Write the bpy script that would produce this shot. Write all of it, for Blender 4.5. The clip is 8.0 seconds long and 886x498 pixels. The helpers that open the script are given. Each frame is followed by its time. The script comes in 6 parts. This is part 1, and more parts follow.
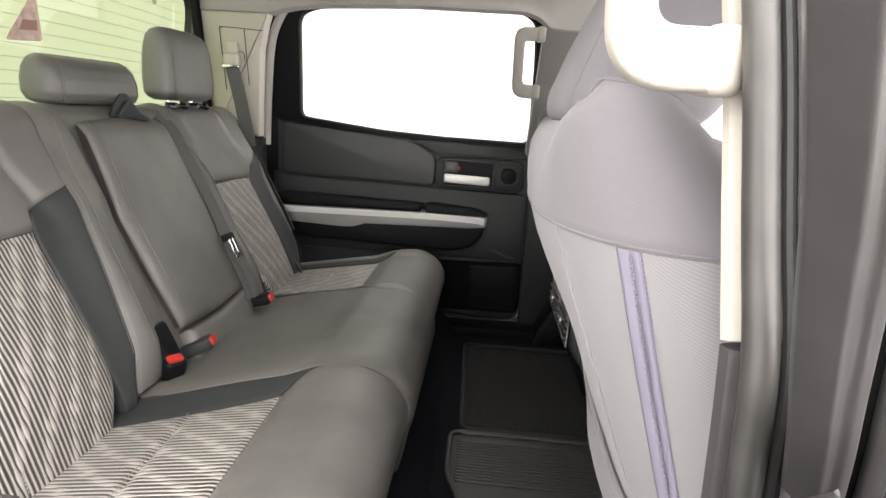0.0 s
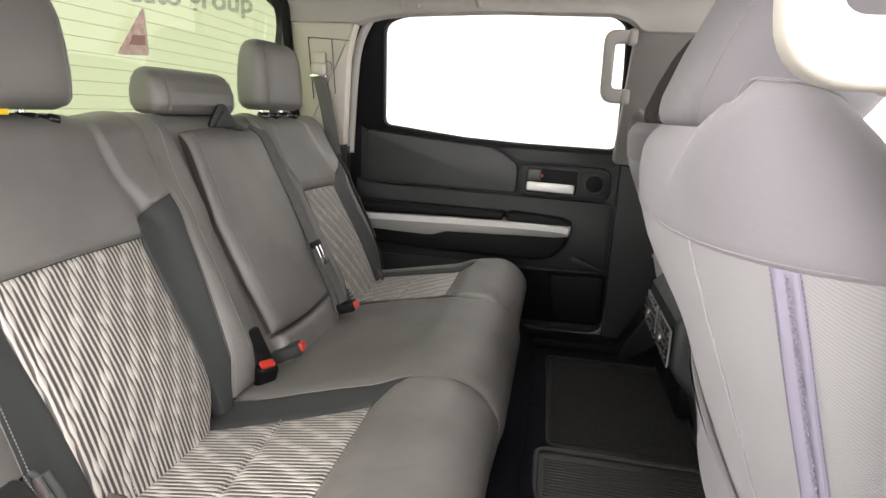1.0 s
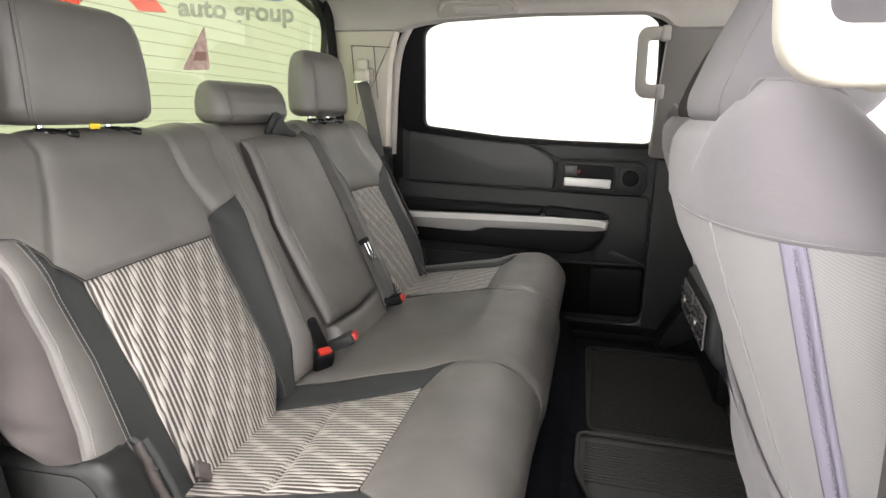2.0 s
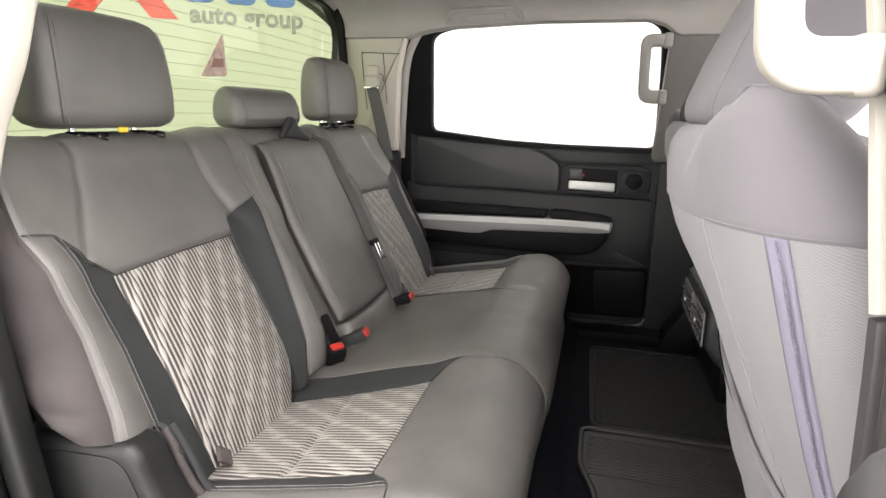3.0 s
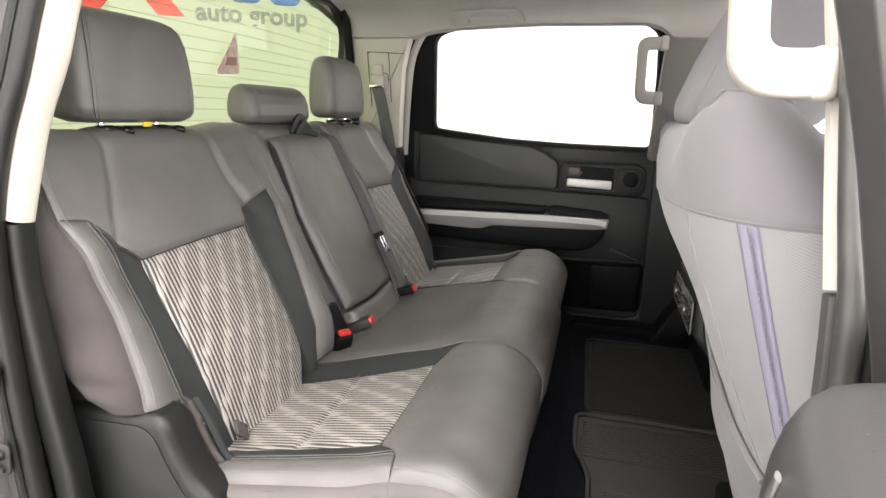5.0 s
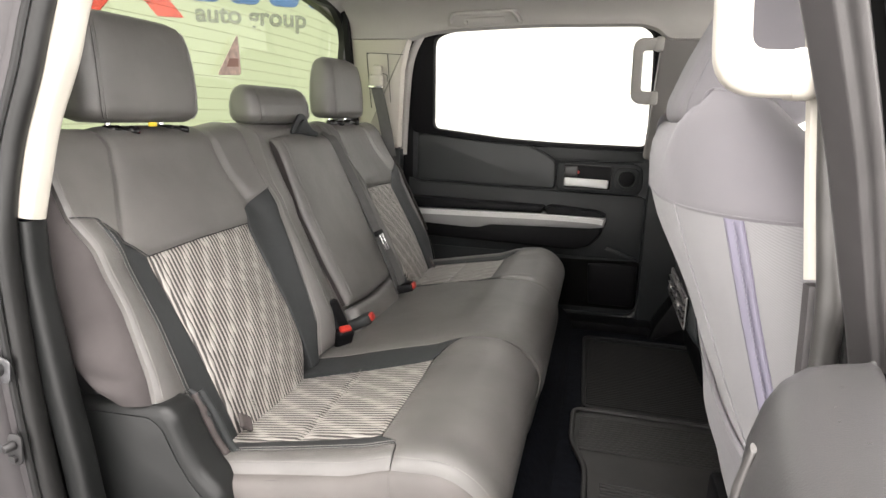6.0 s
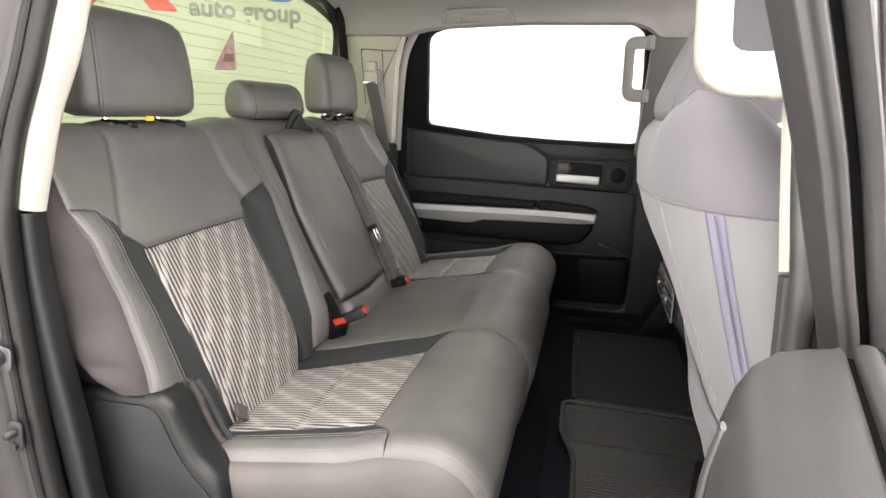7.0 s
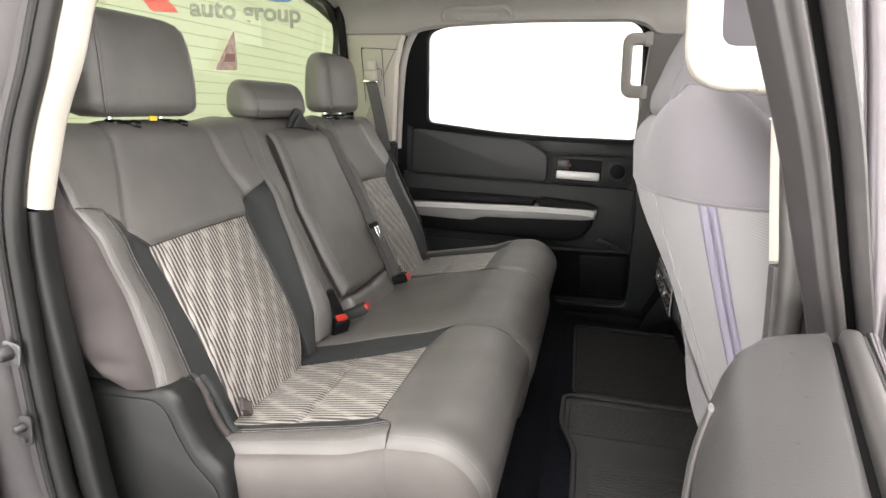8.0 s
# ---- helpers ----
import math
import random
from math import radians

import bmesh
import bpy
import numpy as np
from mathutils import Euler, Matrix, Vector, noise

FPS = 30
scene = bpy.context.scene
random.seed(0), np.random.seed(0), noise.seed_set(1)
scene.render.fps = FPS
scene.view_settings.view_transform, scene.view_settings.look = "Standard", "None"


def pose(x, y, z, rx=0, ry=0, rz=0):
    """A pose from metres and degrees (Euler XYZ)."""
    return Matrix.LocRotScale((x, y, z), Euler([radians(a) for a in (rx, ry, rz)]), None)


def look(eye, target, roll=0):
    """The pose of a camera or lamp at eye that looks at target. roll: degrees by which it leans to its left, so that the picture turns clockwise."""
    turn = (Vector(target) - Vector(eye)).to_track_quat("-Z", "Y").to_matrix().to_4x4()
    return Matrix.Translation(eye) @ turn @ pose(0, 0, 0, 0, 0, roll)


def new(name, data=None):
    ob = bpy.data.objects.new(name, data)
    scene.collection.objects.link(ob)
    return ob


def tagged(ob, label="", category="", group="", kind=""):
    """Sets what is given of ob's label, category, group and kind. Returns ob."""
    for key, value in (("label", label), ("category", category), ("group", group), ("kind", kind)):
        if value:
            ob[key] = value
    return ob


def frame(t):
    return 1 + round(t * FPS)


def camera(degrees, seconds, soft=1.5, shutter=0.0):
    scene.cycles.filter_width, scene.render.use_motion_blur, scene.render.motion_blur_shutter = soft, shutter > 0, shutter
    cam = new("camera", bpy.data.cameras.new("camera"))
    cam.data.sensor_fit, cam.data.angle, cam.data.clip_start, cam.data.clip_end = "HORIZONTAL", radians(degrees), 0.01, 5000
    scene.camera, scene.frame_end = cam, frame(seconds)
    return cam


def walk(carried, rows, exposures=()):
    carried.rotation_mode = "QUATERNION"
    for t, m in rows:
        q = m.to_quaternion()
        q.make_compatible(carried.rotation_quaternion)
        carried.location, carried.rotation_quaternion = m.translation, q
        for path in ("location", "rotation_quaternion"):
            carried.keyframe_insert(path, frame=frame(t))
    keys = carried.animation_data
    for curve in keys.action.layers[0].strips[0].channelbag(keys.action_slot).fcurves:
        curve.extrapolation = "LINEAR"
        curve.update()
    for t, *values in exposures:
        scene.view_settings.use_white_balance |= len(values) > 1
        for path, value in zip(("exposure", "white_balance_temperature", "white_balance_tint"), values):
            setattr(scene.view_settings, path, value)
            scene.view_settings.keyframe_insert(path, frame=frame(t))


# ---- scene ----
cam = camera(73.2, 8.0)
PATH = [
    (0, (0.831, -0.398, 1.456), (0.712, 1.545, 0.998), 3.7),
    (0.1, (0.817, -0.381, 1.456), (0.696, 1.562, 1.005), 3.8),
    (0.2, (0.807, -0.368, 1.456), (0.672, 1.575, 1.009), 3.9),
    (0.3, (0.798, -0.357, 1.456), (0.641, 1.586, 1.015), 3.95),
    (0.4, (0.791, -0.350, 1.455), (0.609, 1.592, 1.016), 4.0),
    (0.5, (0.784, -0.35, 1.455), (0.578, 1.59, 1.014), 4.0),
    (1, (0.785, -0.374, 1.453), (0.439, 1.544, 1.004), 3.0),
    (1.5, (0.786, -0.416, 1.455), (0.348, 1.481, 0.997), 1.6),
    (2, (0.79, -0.45, 1.457), (0.321, 1.44, 1.003), 1.1),
    (3.3, (0.796, -0.51, 1.456), (0.306, 1.379, 1.019), 1.2),
    (3.5, (0.796, -0.518, 1.456), (0.307, 1.371, 1.014), 1.3),
    (4, (0.799, -0.532, 1.456), (0.313, 1.355, 1.008), 1.6),
    (4.5, (0.802, -0.548, 1.456), (0.318, 1.341, 1.01), 1.7),
    (6, (0.81, -0.588, 1.454), (0.33, 1.302, 1.013), 1.6),
    (6.5, (0.816, -0.598, 1.455), (0.347, 1.293, 1.005), 1.7),
    (7, (0.817, -0.609, 1.455), (0.359, 1.284, 1.002), 2.0),
    (7.5, (0.819, -0.618, 1.453), (0.362, 1.276, 0.999), 1.8),
    (8, (0.824, -0.623, 1.453), (0.36, 1.268, 0.995), 1.5),
]
walk(cam, [(t, look(eye, target, roll)) for t, eye, target, roll in PATH], [(0, 0.20), (0.6, 0.15), (1.5, 0.14), (4.5, 0.16), (6, 0.11), (8, 0.12)])

# ---- light: a white photo booth with a luminous wall and a softbox overhead ----
world = bpy.data.worlds.new("booth_air")
world.use_nodes = True
world.node_tree.nodes["Background"].inputs[0].default_value = (1.0, 0.99, 0.97, 1)
world.node_tree.nodes["Background"].inputs[1].default_value = 1.0
scene.world = world
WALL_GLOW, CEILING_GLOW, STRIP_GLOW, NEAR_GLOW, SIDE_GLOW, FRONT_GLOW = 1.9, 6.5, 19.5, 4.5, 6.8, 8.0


# ---- materials ----
def mat(name, color, rough=0.6, metal=0.0, vary=0.15, scale=6.0, grain=0.0, grain_scale=600.0, coat=0.0, spec=0.5, sheen=0.0, crease=0.0, crease_scale=30.0):
    """A principled material: slow stains, fine relief."""
    m = bpy.data.materials.new(name)
    m.use_nodes = True
    nt = m.node_tree
    b = nt.nodes["Principled BSDF"]
    b.inputs["Roughness"].default_value = rough
    b.inputs["Metallic"].default_value = metal
    b.inputs["Coat Weight"].default_value = coat
    b.inputs["Specular IOR Level"].default_value = spec
    b.inputs["Sheen Weight"].default_value = sheen
    tc = nt.nodes.new("ShaderNodeTexCoord")
    n = nt.nodes.new("ShaderNodeTexNoise")
    n.inputs["Scale"].default_value = scale
    n.inputs["Detail"].default_value = 5
    nt.links.new(tc.outputs["Object"], n.inputs["Vector"])
    ramp = nt.nodes.new("ShaderNodeMapRange")
    ramp.inputs[1].default_value, ramp.inputs[2].default_value = 0.3, 0.7
    ramp.inputs[3].default_value, ramp.inputs[4].default_value = 1 - vary, 1 + vary
    nt.links.new(n.outputs["Fac"], ramp.inputs[0])
    mul = nt.nodes.new("ShaderNodeVectorMath")
    mul.operation = "SCALE"
    mul.inputs[0].default_value = color[:3]
    nt.links.new(ramp.outputs[0], mul.inputs["Scale"])
    nt.links.new(mul.outputs[0], b.inputs["Base Color"])
    if grain:
        g = nt.nodes.new("ShaderNodeTexNoise")
        g.inputs["Scale"].default_value = grain_scale
        g.inputs["Detail"].default_value = 2
        nt.links.new(tc.outputs["Object"], g.inputs["Vector"])
        bump = nt.nodes.new("ShaderNodeBump")
        bump.inputs["Strength"].default_value = grain
        bump.inputs["Distance"].default_value = 0.001
        nt.links.new(g.outputs["Fac"], bump.inputs["Height"])
        nt.links.new(bump.outputs[0], b.inputs["Normal"])
        if crease:
            w = nt.nodes.new("ShaderNodeTexNoise")
            w.inputs["Scale"].default_value = crease_scale
            w.inputs["Detail"].default_value = 3
            w.inputs["Distortion"].default_value = 0.6
            nt.links.new(tc.outputs["Object"], w.inputs["Vector"])
            fold = nt.nodes.new("ShaderNodeBump")
            fold.inputs["Strength"].default_value = crease
            fold.inputs["Distance"].default_value = 0.01
            nt.links.new(w.outputs["Fac"], fold.inputs["Height"])
            nt.links.new(fold.outputs[0], bump.inputs["Normal"])
    return m


def emit(name, color, strength):
    m = bpy.data.materials.new(name)
    m.use_nodes = True
    nt = m.node_tree
    nt.nodes.remove(nt.nodes["Principled BSDF"])
    e = nt.nodes.new("ShaderNodeEmission")
    e.inputs[0].default_value, e.inputs[1].default_value = color, strength
    nt.links.new(e.outputs[0], nt.nodes["Material Output"].inputs[0])
    return m


def math_node(nt, op, a, b=None):
    n = nt.nodes.new("ShaderNodeMath")
    n.operation = op
    for i, v in enumerate((a, b)):
        if v is None:
            continue
        if isinstance(v, (int, float)):
            n.inputs[i].default_value = v
        else:
            nt.links.new(v, n.inputs[i])
    return n.outputs[0]


def woven(name, pale, dark):
    """Striped jacquard: ribs along the seat, swelling and thinning in a diagonal lattice."""
    m = bpy.data.materials.new(name)
    m.use_nodes = True
    nt = m.node_tree
    b = nt.nodes["Principled BSDF"]
    b.inputs["Roughness"].default_value = 0.36
    b.inputs["Specular IOR Level"].default_value = 0.65
    b.inputs["Sheen Weight"].default_value = 0.0
    uv = nt.nodes.new("ShaderNodeUVMap")
    sep = nt.nodes.new("ShaderNodeSeparateXYZ")
    nt.links.new(uv.outputs[0], sep.inputs[0])
    q, p = sep.outputs[0], sep.outputs[1]
    lean = math_node(nt, "ADD", q, math_node(nt, "MULTIPLY", p, 0.06))
    wob = nt.nodes.new("ShaderNodeTexNoise")
    wob.inputs["Scale"].default_value = 70
    nt.links.new(uv.outputs[0], wob.inputs["Vector"])
    lean = math_node(nt, "ADD", lean, math_node(nt, "MULTIPLY", wob.outputs["Fac"], 0.0010))
    turns = math_node(nt, "DIVIDE", lean, 0.0084)
    index = math_node(nt, "FLOOR", turns)
    chance = nt.nodes.new("ShaderNodeTexWhiteNoise")
    chance.noise_dimensions = "1D"
    nt.links.new(index, chance.inputs["W"])
    rib = math_node(nt, "COSINE", math_node(nt, "MULTIPLY", math_node(nt, "SUBTRACT", turns, 0.5), 2 * math.pi))
    phase = math_node(nt, "ADD", math_node(nt, "DIVIDE", p, 0.086), math_node(nt, "MULTIPLY", index, 0.165))
    phase = math_node(nt, "ADD", phase, math_node(nt, "MULTIPLY", chance.outputs["Value"], 0.28))
    spindle = math_node(nt, "MAXIMUM", math_node(nt, "COSINE", math_node(nt, "MULTIPLY", phase, 2 * math.pi)), 0.0)
    spindle = math_node(nt, "POWER", spindle, 2.2)
    noise_t = nt.nodes.new("ShaderNodeTexNoise")
    noise_t.inputs["Scale"].default_value = 500
    nt.links.new(uv.outputs[0], noise_t.inputs["Vector"])
    swell = math_node(nt, "SUBTRACT", math_node(nt, "MULTIPLY", spindle, 1.15), 0.10)
    total = math_node(nt, "ADD", math_node(nt, "ADD", rib, swell), math_node(nt, "MULTIPLY", noise_t.outputs["Fac"], 0.35))
    step = nt.nodes.new("ShaderNodeMapRange")
    step.inputs[1].default_value, step.inputs[2].default_value = -0.05, 0.62
    nt.links.new(total, step.inputs[0])
    mix = nt.nodes.new("ShaderNodeMix")
    mix.data_type = "RGBA"
    mix.inputs[6].default_value, mix.inputs[7].default_value = dark, pale
    nt.links.new(step.outputs[0], mix.inputs[0])
    nt.links.new(mix.outputs[2], b.inputs["Base Color"])
    bump = nt.nodes.new("ShaderNodeBump")
    bump.inputs["Strength"].default_value, bump.inputs["Distance"].default_value = 0.5, 0.001
    nt.links.new(rib, bump.inputs["Height"])
    nt.links.new(bump.outputs[0], b.inputs["Normal"])
    return m


def glass(name, color, rough=0.0, gloss=0.06):
    """Thin tinted pane: clear passage with a faint mirror."""
    m = bpy.data.materials.new(name)
    m.use_nodes = True
    nt = m.node_tree
    nt.nodes.remove(nt.nodes["Principled BSDF"])
    t = nt.nodes.new("ShaderNodeBsdfTransparent")
    t.inputs[0].default_value = color
    g = nt.nodes.new("ShaderNodeBsdfGlossy")
    g.inputs["Roughness"].default_value = rough
    mix = nt.nodes.new("ShaderNodeMixShader")
    mix.inputs[0].default_value = gloss
    nt.links.new(t.outputs[0], mix.inputs[1])
    nt.links.new(g.outputs[0], mix.inputs[2])
    nt.links.new(mix.outputs[0], nt.nodes["Material Output"].inputs[0])
    return m


SEAT = mat("grey_leatherette", (0.110, 0.105, 0.100), 0.40, spec=0.9, vary=0.19, scale=9, grain=0.5, grain_scale=1300, crease=0.15, crease_scale=22)
SEAT_DARK = mat("dark_leatherette", (0.030, 0.0325, 0.0335), 0.55, spec=0.30, vary=0.10, scale=9, grain=0.25, grain_scale=1500)
SEAT_SIDE = mat("charcoal_side_cloth", (0.056, 0.050, 0.050), 0.9, spec=0.2, vary=0.16, scale=14, grain=0.5, grain_scale=900, crease=0.12, crease_scale=14)
# Browner than SEAT, and darkened to offset strong light on the cushion sides.
SIDE_VINYL = mat("brownish_dimmed_vinyl", (0.088, 0.079, 0.075), 0.46, spec=0.6, vary=0.16, scale=9, grain=0.5, grain_scale=1300, crease=0.12, crease_scale=22)
SEAT_CORE = mat("dark_foam_core", (0.03, 0.03, 0.032), 0.9)
COVER = mat("grey_cover_cloth", (0.166, 0.158, 0.170), 0.8, vary=0.07, scale=7, grain=0.4, grain_scale=1300, sheen=0.2, crease=0.14, crease_scale=16)
COVER_TWILL = mat("grey_twill_cloth", (0.236, 0.231, 0.238), 0.8, vary=0.05, scale=7, grain=0.6, grain_scale=1100, sheen=0.2)
nt = COVER_TWILL.node_tree
co = nt.nodes.new("ShaderNodeTexCoord")
way = nt.nodes.new("ShaderNodeVectorMath")
way.operation = "DOT_PRODUCT"
way.inputs[1].default_value = (0.0, 1.15, -1.0)
nt.links.new(co.outputs["Object"], way.inputs[0])
line = math_node(nt, "SINE", math_node(nt, "MULTIPLY", way.outputs["Value"], 2 * math.pi / 0.0029))
tone = nt.nodes.new("ShaderNodeMapRange")
tone.inputs[1].default_value, tone.inputs[2].default_value = -1, 1
tone.inputs[3].default_value, tone.inputs[4].default_value = 0.91, 1.07
nt.links.new(line, tone.inputs[0])
shade = nt.nodes.new("ShaderNodeVectorMath")
shade.operation = "SCALE"
bsdf = nt.nodes["Principled BSDF"]
nt.links.new(bsdf.inputs["Base Color"].links[0].from_socket, shade.inputs[0])
nt.links.new(tone.outputs[0], shade.inputs["Scale"])
nt.links.new(shade.outputs[0], bsdf.inputs["Base Color"])
ZIP_TAPE = mat("lilac_zip_tape", (0.24, 0.225, 0.29), 0.8, vary=0.08, grain=0.5, grain_scale=1600)
ZIP_TEETH = mat("zip_teeth", (0.235, 0.22, 0.28), 0.5)
ZIP_STITCH = mat("dark_lilac_thread", (0.135, 0.122, 0.175), 0.7)
VENT_SILVER = mat("satin_silver_plastic", (0.20, 0.195, 0.19), 0.28, metal=0.7, vary=0.05)
FRAME_SATIN = mat("satin_grey_frame", (0.082, 0.077, 0.078), 0.38, metal=0.25, vary=0.08, scale=40, grain=0.15, grain_scale=1500)
CLOTH = woven("striped_jacquard", (0.39, 0.37, 0.345, 1), (0.036, 0.032, 0.030, 1))
STITCH = mat("pale_stitching", (0.205, 0.198, 0.188), 0.8)
TRIM = mat("dark_trim_plastic", (0.0135, 0.0158, 0.0172), 0.46, spec=0.4, vary=0.1, scale=5, grain=0.5, grain_scale=1100)
TRIM_SOFT = mat("dark_soft_trim", (0.028, 0.0315, 0.0318), 0.42, spec=0.5, vary=0.1, scale=5, grain=0.4, grain_scale=800)
TRIM_GREY = mat("grey_trim_plastic", (0.052, 0.0505, 0.0512), 0.36, vary=0.10, scale=8, grain=0.2, grain_scale=900)
TRIM_MID = mat("charcoal_trim_plastic", (0.030, 0.030, 0.032), 0.42, spec=0.35, vary=0.08, scale=8, grain=0.5, grain_scale=900)
COVER_PLASTIC = mat("dark_cover_plastic", (0.0085, 0.0092, 0.0092), 0.38, spec=0.45, vary=0.15, scale=9, grain=0.4, grain_scale=1100)
FLAP = mat("crumpled_brown_cloth", (0.085, 0.074, 0.072), 0.85, spec=0.2, vary=0.2, scale=40, grain=0.5, grain_scale=700, crease=0.4, crease_scale=50)
GLOSS_BLACK = mat("glossy_black_plastic", (0.006, 0.006, 0.007), 0.18, spec=0.5, vary=0.05)
BLACK = mat("black_plastic", (0.005, 0.005, 0.006), 0.5, spec=0.14, vary=0.1, grain=0.3, grain_scale=1100)
# Near-black for the shade in hollows and gaps; also on the underbody.
GAP = mat("gap_black", (0.004, 0.004, 0.004), 0.9, spec=0.1)
SILVER = mat("silver_paint_trim", (0.30, 0.30, 0.295), 0.45, metal=0.35, vary=0.03)
BRIGHT = mat("bright_silver_paint", (0.72, 0.72, 0.71), 0.35, metal=0.2, vary=0.03)
CHROME = mat("chrome", (0.75, 0.75, 0.76), 0.12, metal=1.0, vary=0.02)
STEEL = mat("dull_steel", (0.035, 0.034, 0.035), 0.45, metal=0.2, vary=0.1, scale=60)
FILM = mat("crumpled_film", (0.09, 0.09, 0.095), 0.15, metal=0.1, vary=0.4, scale=120, grain=1.0, grain_scale=160)
# Pillar plastic darkened for the far side, its shade put into the colour.
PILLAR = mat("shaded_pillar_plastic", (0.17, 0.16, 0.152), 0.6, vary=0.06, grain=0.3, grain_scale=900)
BELT_TRIM = mat("dull_silver_moulding", (0.105, 0.10, 0.098), 0.34, metal=0.5, vary=0.06, scale=30)
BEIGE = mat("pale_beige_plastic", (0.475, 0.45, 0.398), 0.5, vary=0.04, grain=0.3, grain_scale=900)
LINER = mat("grey_headliner_cloth", (0.36, 0.345, 0.325), 0.95, vary=0.05, grain=0.5, grain_scale=1200)
RUBBER = mat("black_rubber", (0.012, 0.012, 0.012), 0.5, spec=0.35, vary=0.15, scale=30)
SEAL_GREY = mat("grey_seal_rubber", (0.050, 0.048, 0.046), 0.37, vary=0.16, scale=30)
SEAL = mat("dark_seal_rubber", (0.009, 0.009, 0.0088), 0.42, spec=0.4, vary=0.15, scale=30)
MAT_RUBBER = mat("ribbed_mat_rubber", (0.008, 0.008, 0.0083), 0.6, spec=0.3, vary=0.2, scale=12, grain=0.4, grain_scale=700)
# Mat rubber made paler, the near mat's stronger light put into its colour.
MAT_LIT = mat("lit_mat_rubber", (0.023, 0.0222, 0.0216), 0.5, spec=0.5, vary=0.25, scale=9, grain=0.4, grain_scale=700)
CARPET = mat("black_carpet", (0.0080, 0.0092, 0.0125), 1.0, spec=0.1, vary=0.3, scale=60, grain=1.0, grain_scale=700)
SCUFF = mat("pale_scuff", (0.085, 0.083, 0.08), 0.7)
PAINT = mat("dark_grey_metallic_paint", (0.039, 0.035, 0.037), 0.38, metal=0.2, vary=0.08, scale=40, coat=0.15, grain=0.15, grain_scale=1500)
# Same body paint made lighter: the pillar's stronger light put into the colour.
LIT_PAINT = mat("lit_metallic_paint", (0.115, 0.102, 0.113), 0.24, metal=0.4, vary=0.08, scale=40, coat=0.4, grain=0.15, grain_scale=1500)
RED = mat("red_release_button", (0.44, 0.030, 0.018), 0.4, vary=0.05)
YELLOW = mat("yellow_tag", (0.75, 0.55, 0.03), 0.6)
BELT = mat("grey_belt_webbing", (0.078, 0.077, 0.076), 0.7, vary=0.1, scale=50, grain=0.6, grain_scale=900)
GLASS_CLEAR = glass("clear_pane", (0.97, 0.98, 0.97, 1), gloss=0.04)
GLASS_REAR = glass("green_tinted_pane", (0.61, 0.655, 0.525, 1), gloss=0.06)
STICKER = mat("brown_sticker", (0.58, 0.44, 0.38), 0.6, vary=0.25, scale=60)
STICKER_RED = mat("red_sticker_mark", (0.36, 0.20, 0.16), 0.6)
WHITE_WALL = emit("luminous_white_wall", (1.0, 0.945, 0.895, 1), WALL_GLOW)
# Wall glows added to light the cab, each side with its own strength.
NEAR_WALL = emit("glowing_booth_wall", (1.0, 0.947, 0.912, 1), NEAR_GLOW)
SIDE_WALL = emit("bright_side_wall", (1.0, 0.947, 0.912, 1), SIDE_GLOW)
FRONT_WALL = emit("glowing_front_wall", (1.0, 0.947, 0.912, 1), FRONT_GLOW)
SOFTBOX = emit("overhead_softbox", (1.0, 0.947, 0.912, 1), CEILING_GLOW)
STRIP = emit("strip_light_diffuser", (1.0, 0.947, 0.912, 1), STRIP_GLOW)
FLOOR_PAINT = mat("grey_floor_paint", (0.09, 0.09, 0.09), 0.3, vary=0.08, scale=2)
WALL_PAINT = mat("grey_wall_paint", (0.34, 0.335, 0.325), 0.7, vary=0.04, scale=2)
SIGN_RED = mat("sign_red", (0.62, 0.05, 0.05), 0.5)
SIGN_BLUE = mat("sign_blue", (0.08, 0.16, 0.50), 0.5)
SIGN_GREY = mat("sign_grey", (0.22, 0.22, 0.24), 0.5)


# ---- building helpers ----
def finish(bm, name, material, smooth=35):
    me = bpy.data.meshes.new(name)
    bm.to_mesh(me)
    bm.free()
    me.materials.append(material)
    me.polygons.foreach_set("use_smooth", [p.loop_total <= 4 for p in me.polygons])
    if smooth:
        me.set_sharp_from_angle(angle=radians(smooth))
    return me


def part(name, bm, material, parent=None, label="", smooth=35):
    ob = new(name, finish(bm, name, material, smooth))
    if parent is not None:
        ob.parent = parent
        ob.matrix_parent_inverse = parent.matrix_world.inverted()
        if parent.type == "EMPTY":
            ob.matrix_parent_inverse = Matrix.Translation(-parent.location)
    if label:
        ob["label"] = label
    return ob


def thing(name, at, label, category, group="", kind=""):
    ob = new(name)
    ob.location = at
    ob.empty_display_size = 0.05
    return tagged(ob, label, category, group, kind)


def solo(name, bm, material, label, category, group="", kind="", smooth=35):
    return tagged(part(name, bm, material, None, "", smooth), label, category, group, kind)


def rbox(size, at=(0, 0, 0), bevel=0.004, turn=None, bm=None, seg=2):
    """A box with rounded edges."""
    bm = bm or bmesh.new()
    m = Matrix.Translation(at) @ (turn or Matrix()) @ Matrix.Diagonal((*size, 1))
    vs = bmesh.ops.create_cube(bm, size=1, matrix=m)["verts"]
    es = list({e for v in vs for e in v.link_edges})
    if bevel:
        bmesh.ops.bevel(bm, geom=es, offset=min(bevel, min(size) * 0.45), segments=seg, profile=0.5, affect="EDGES")
    return bm


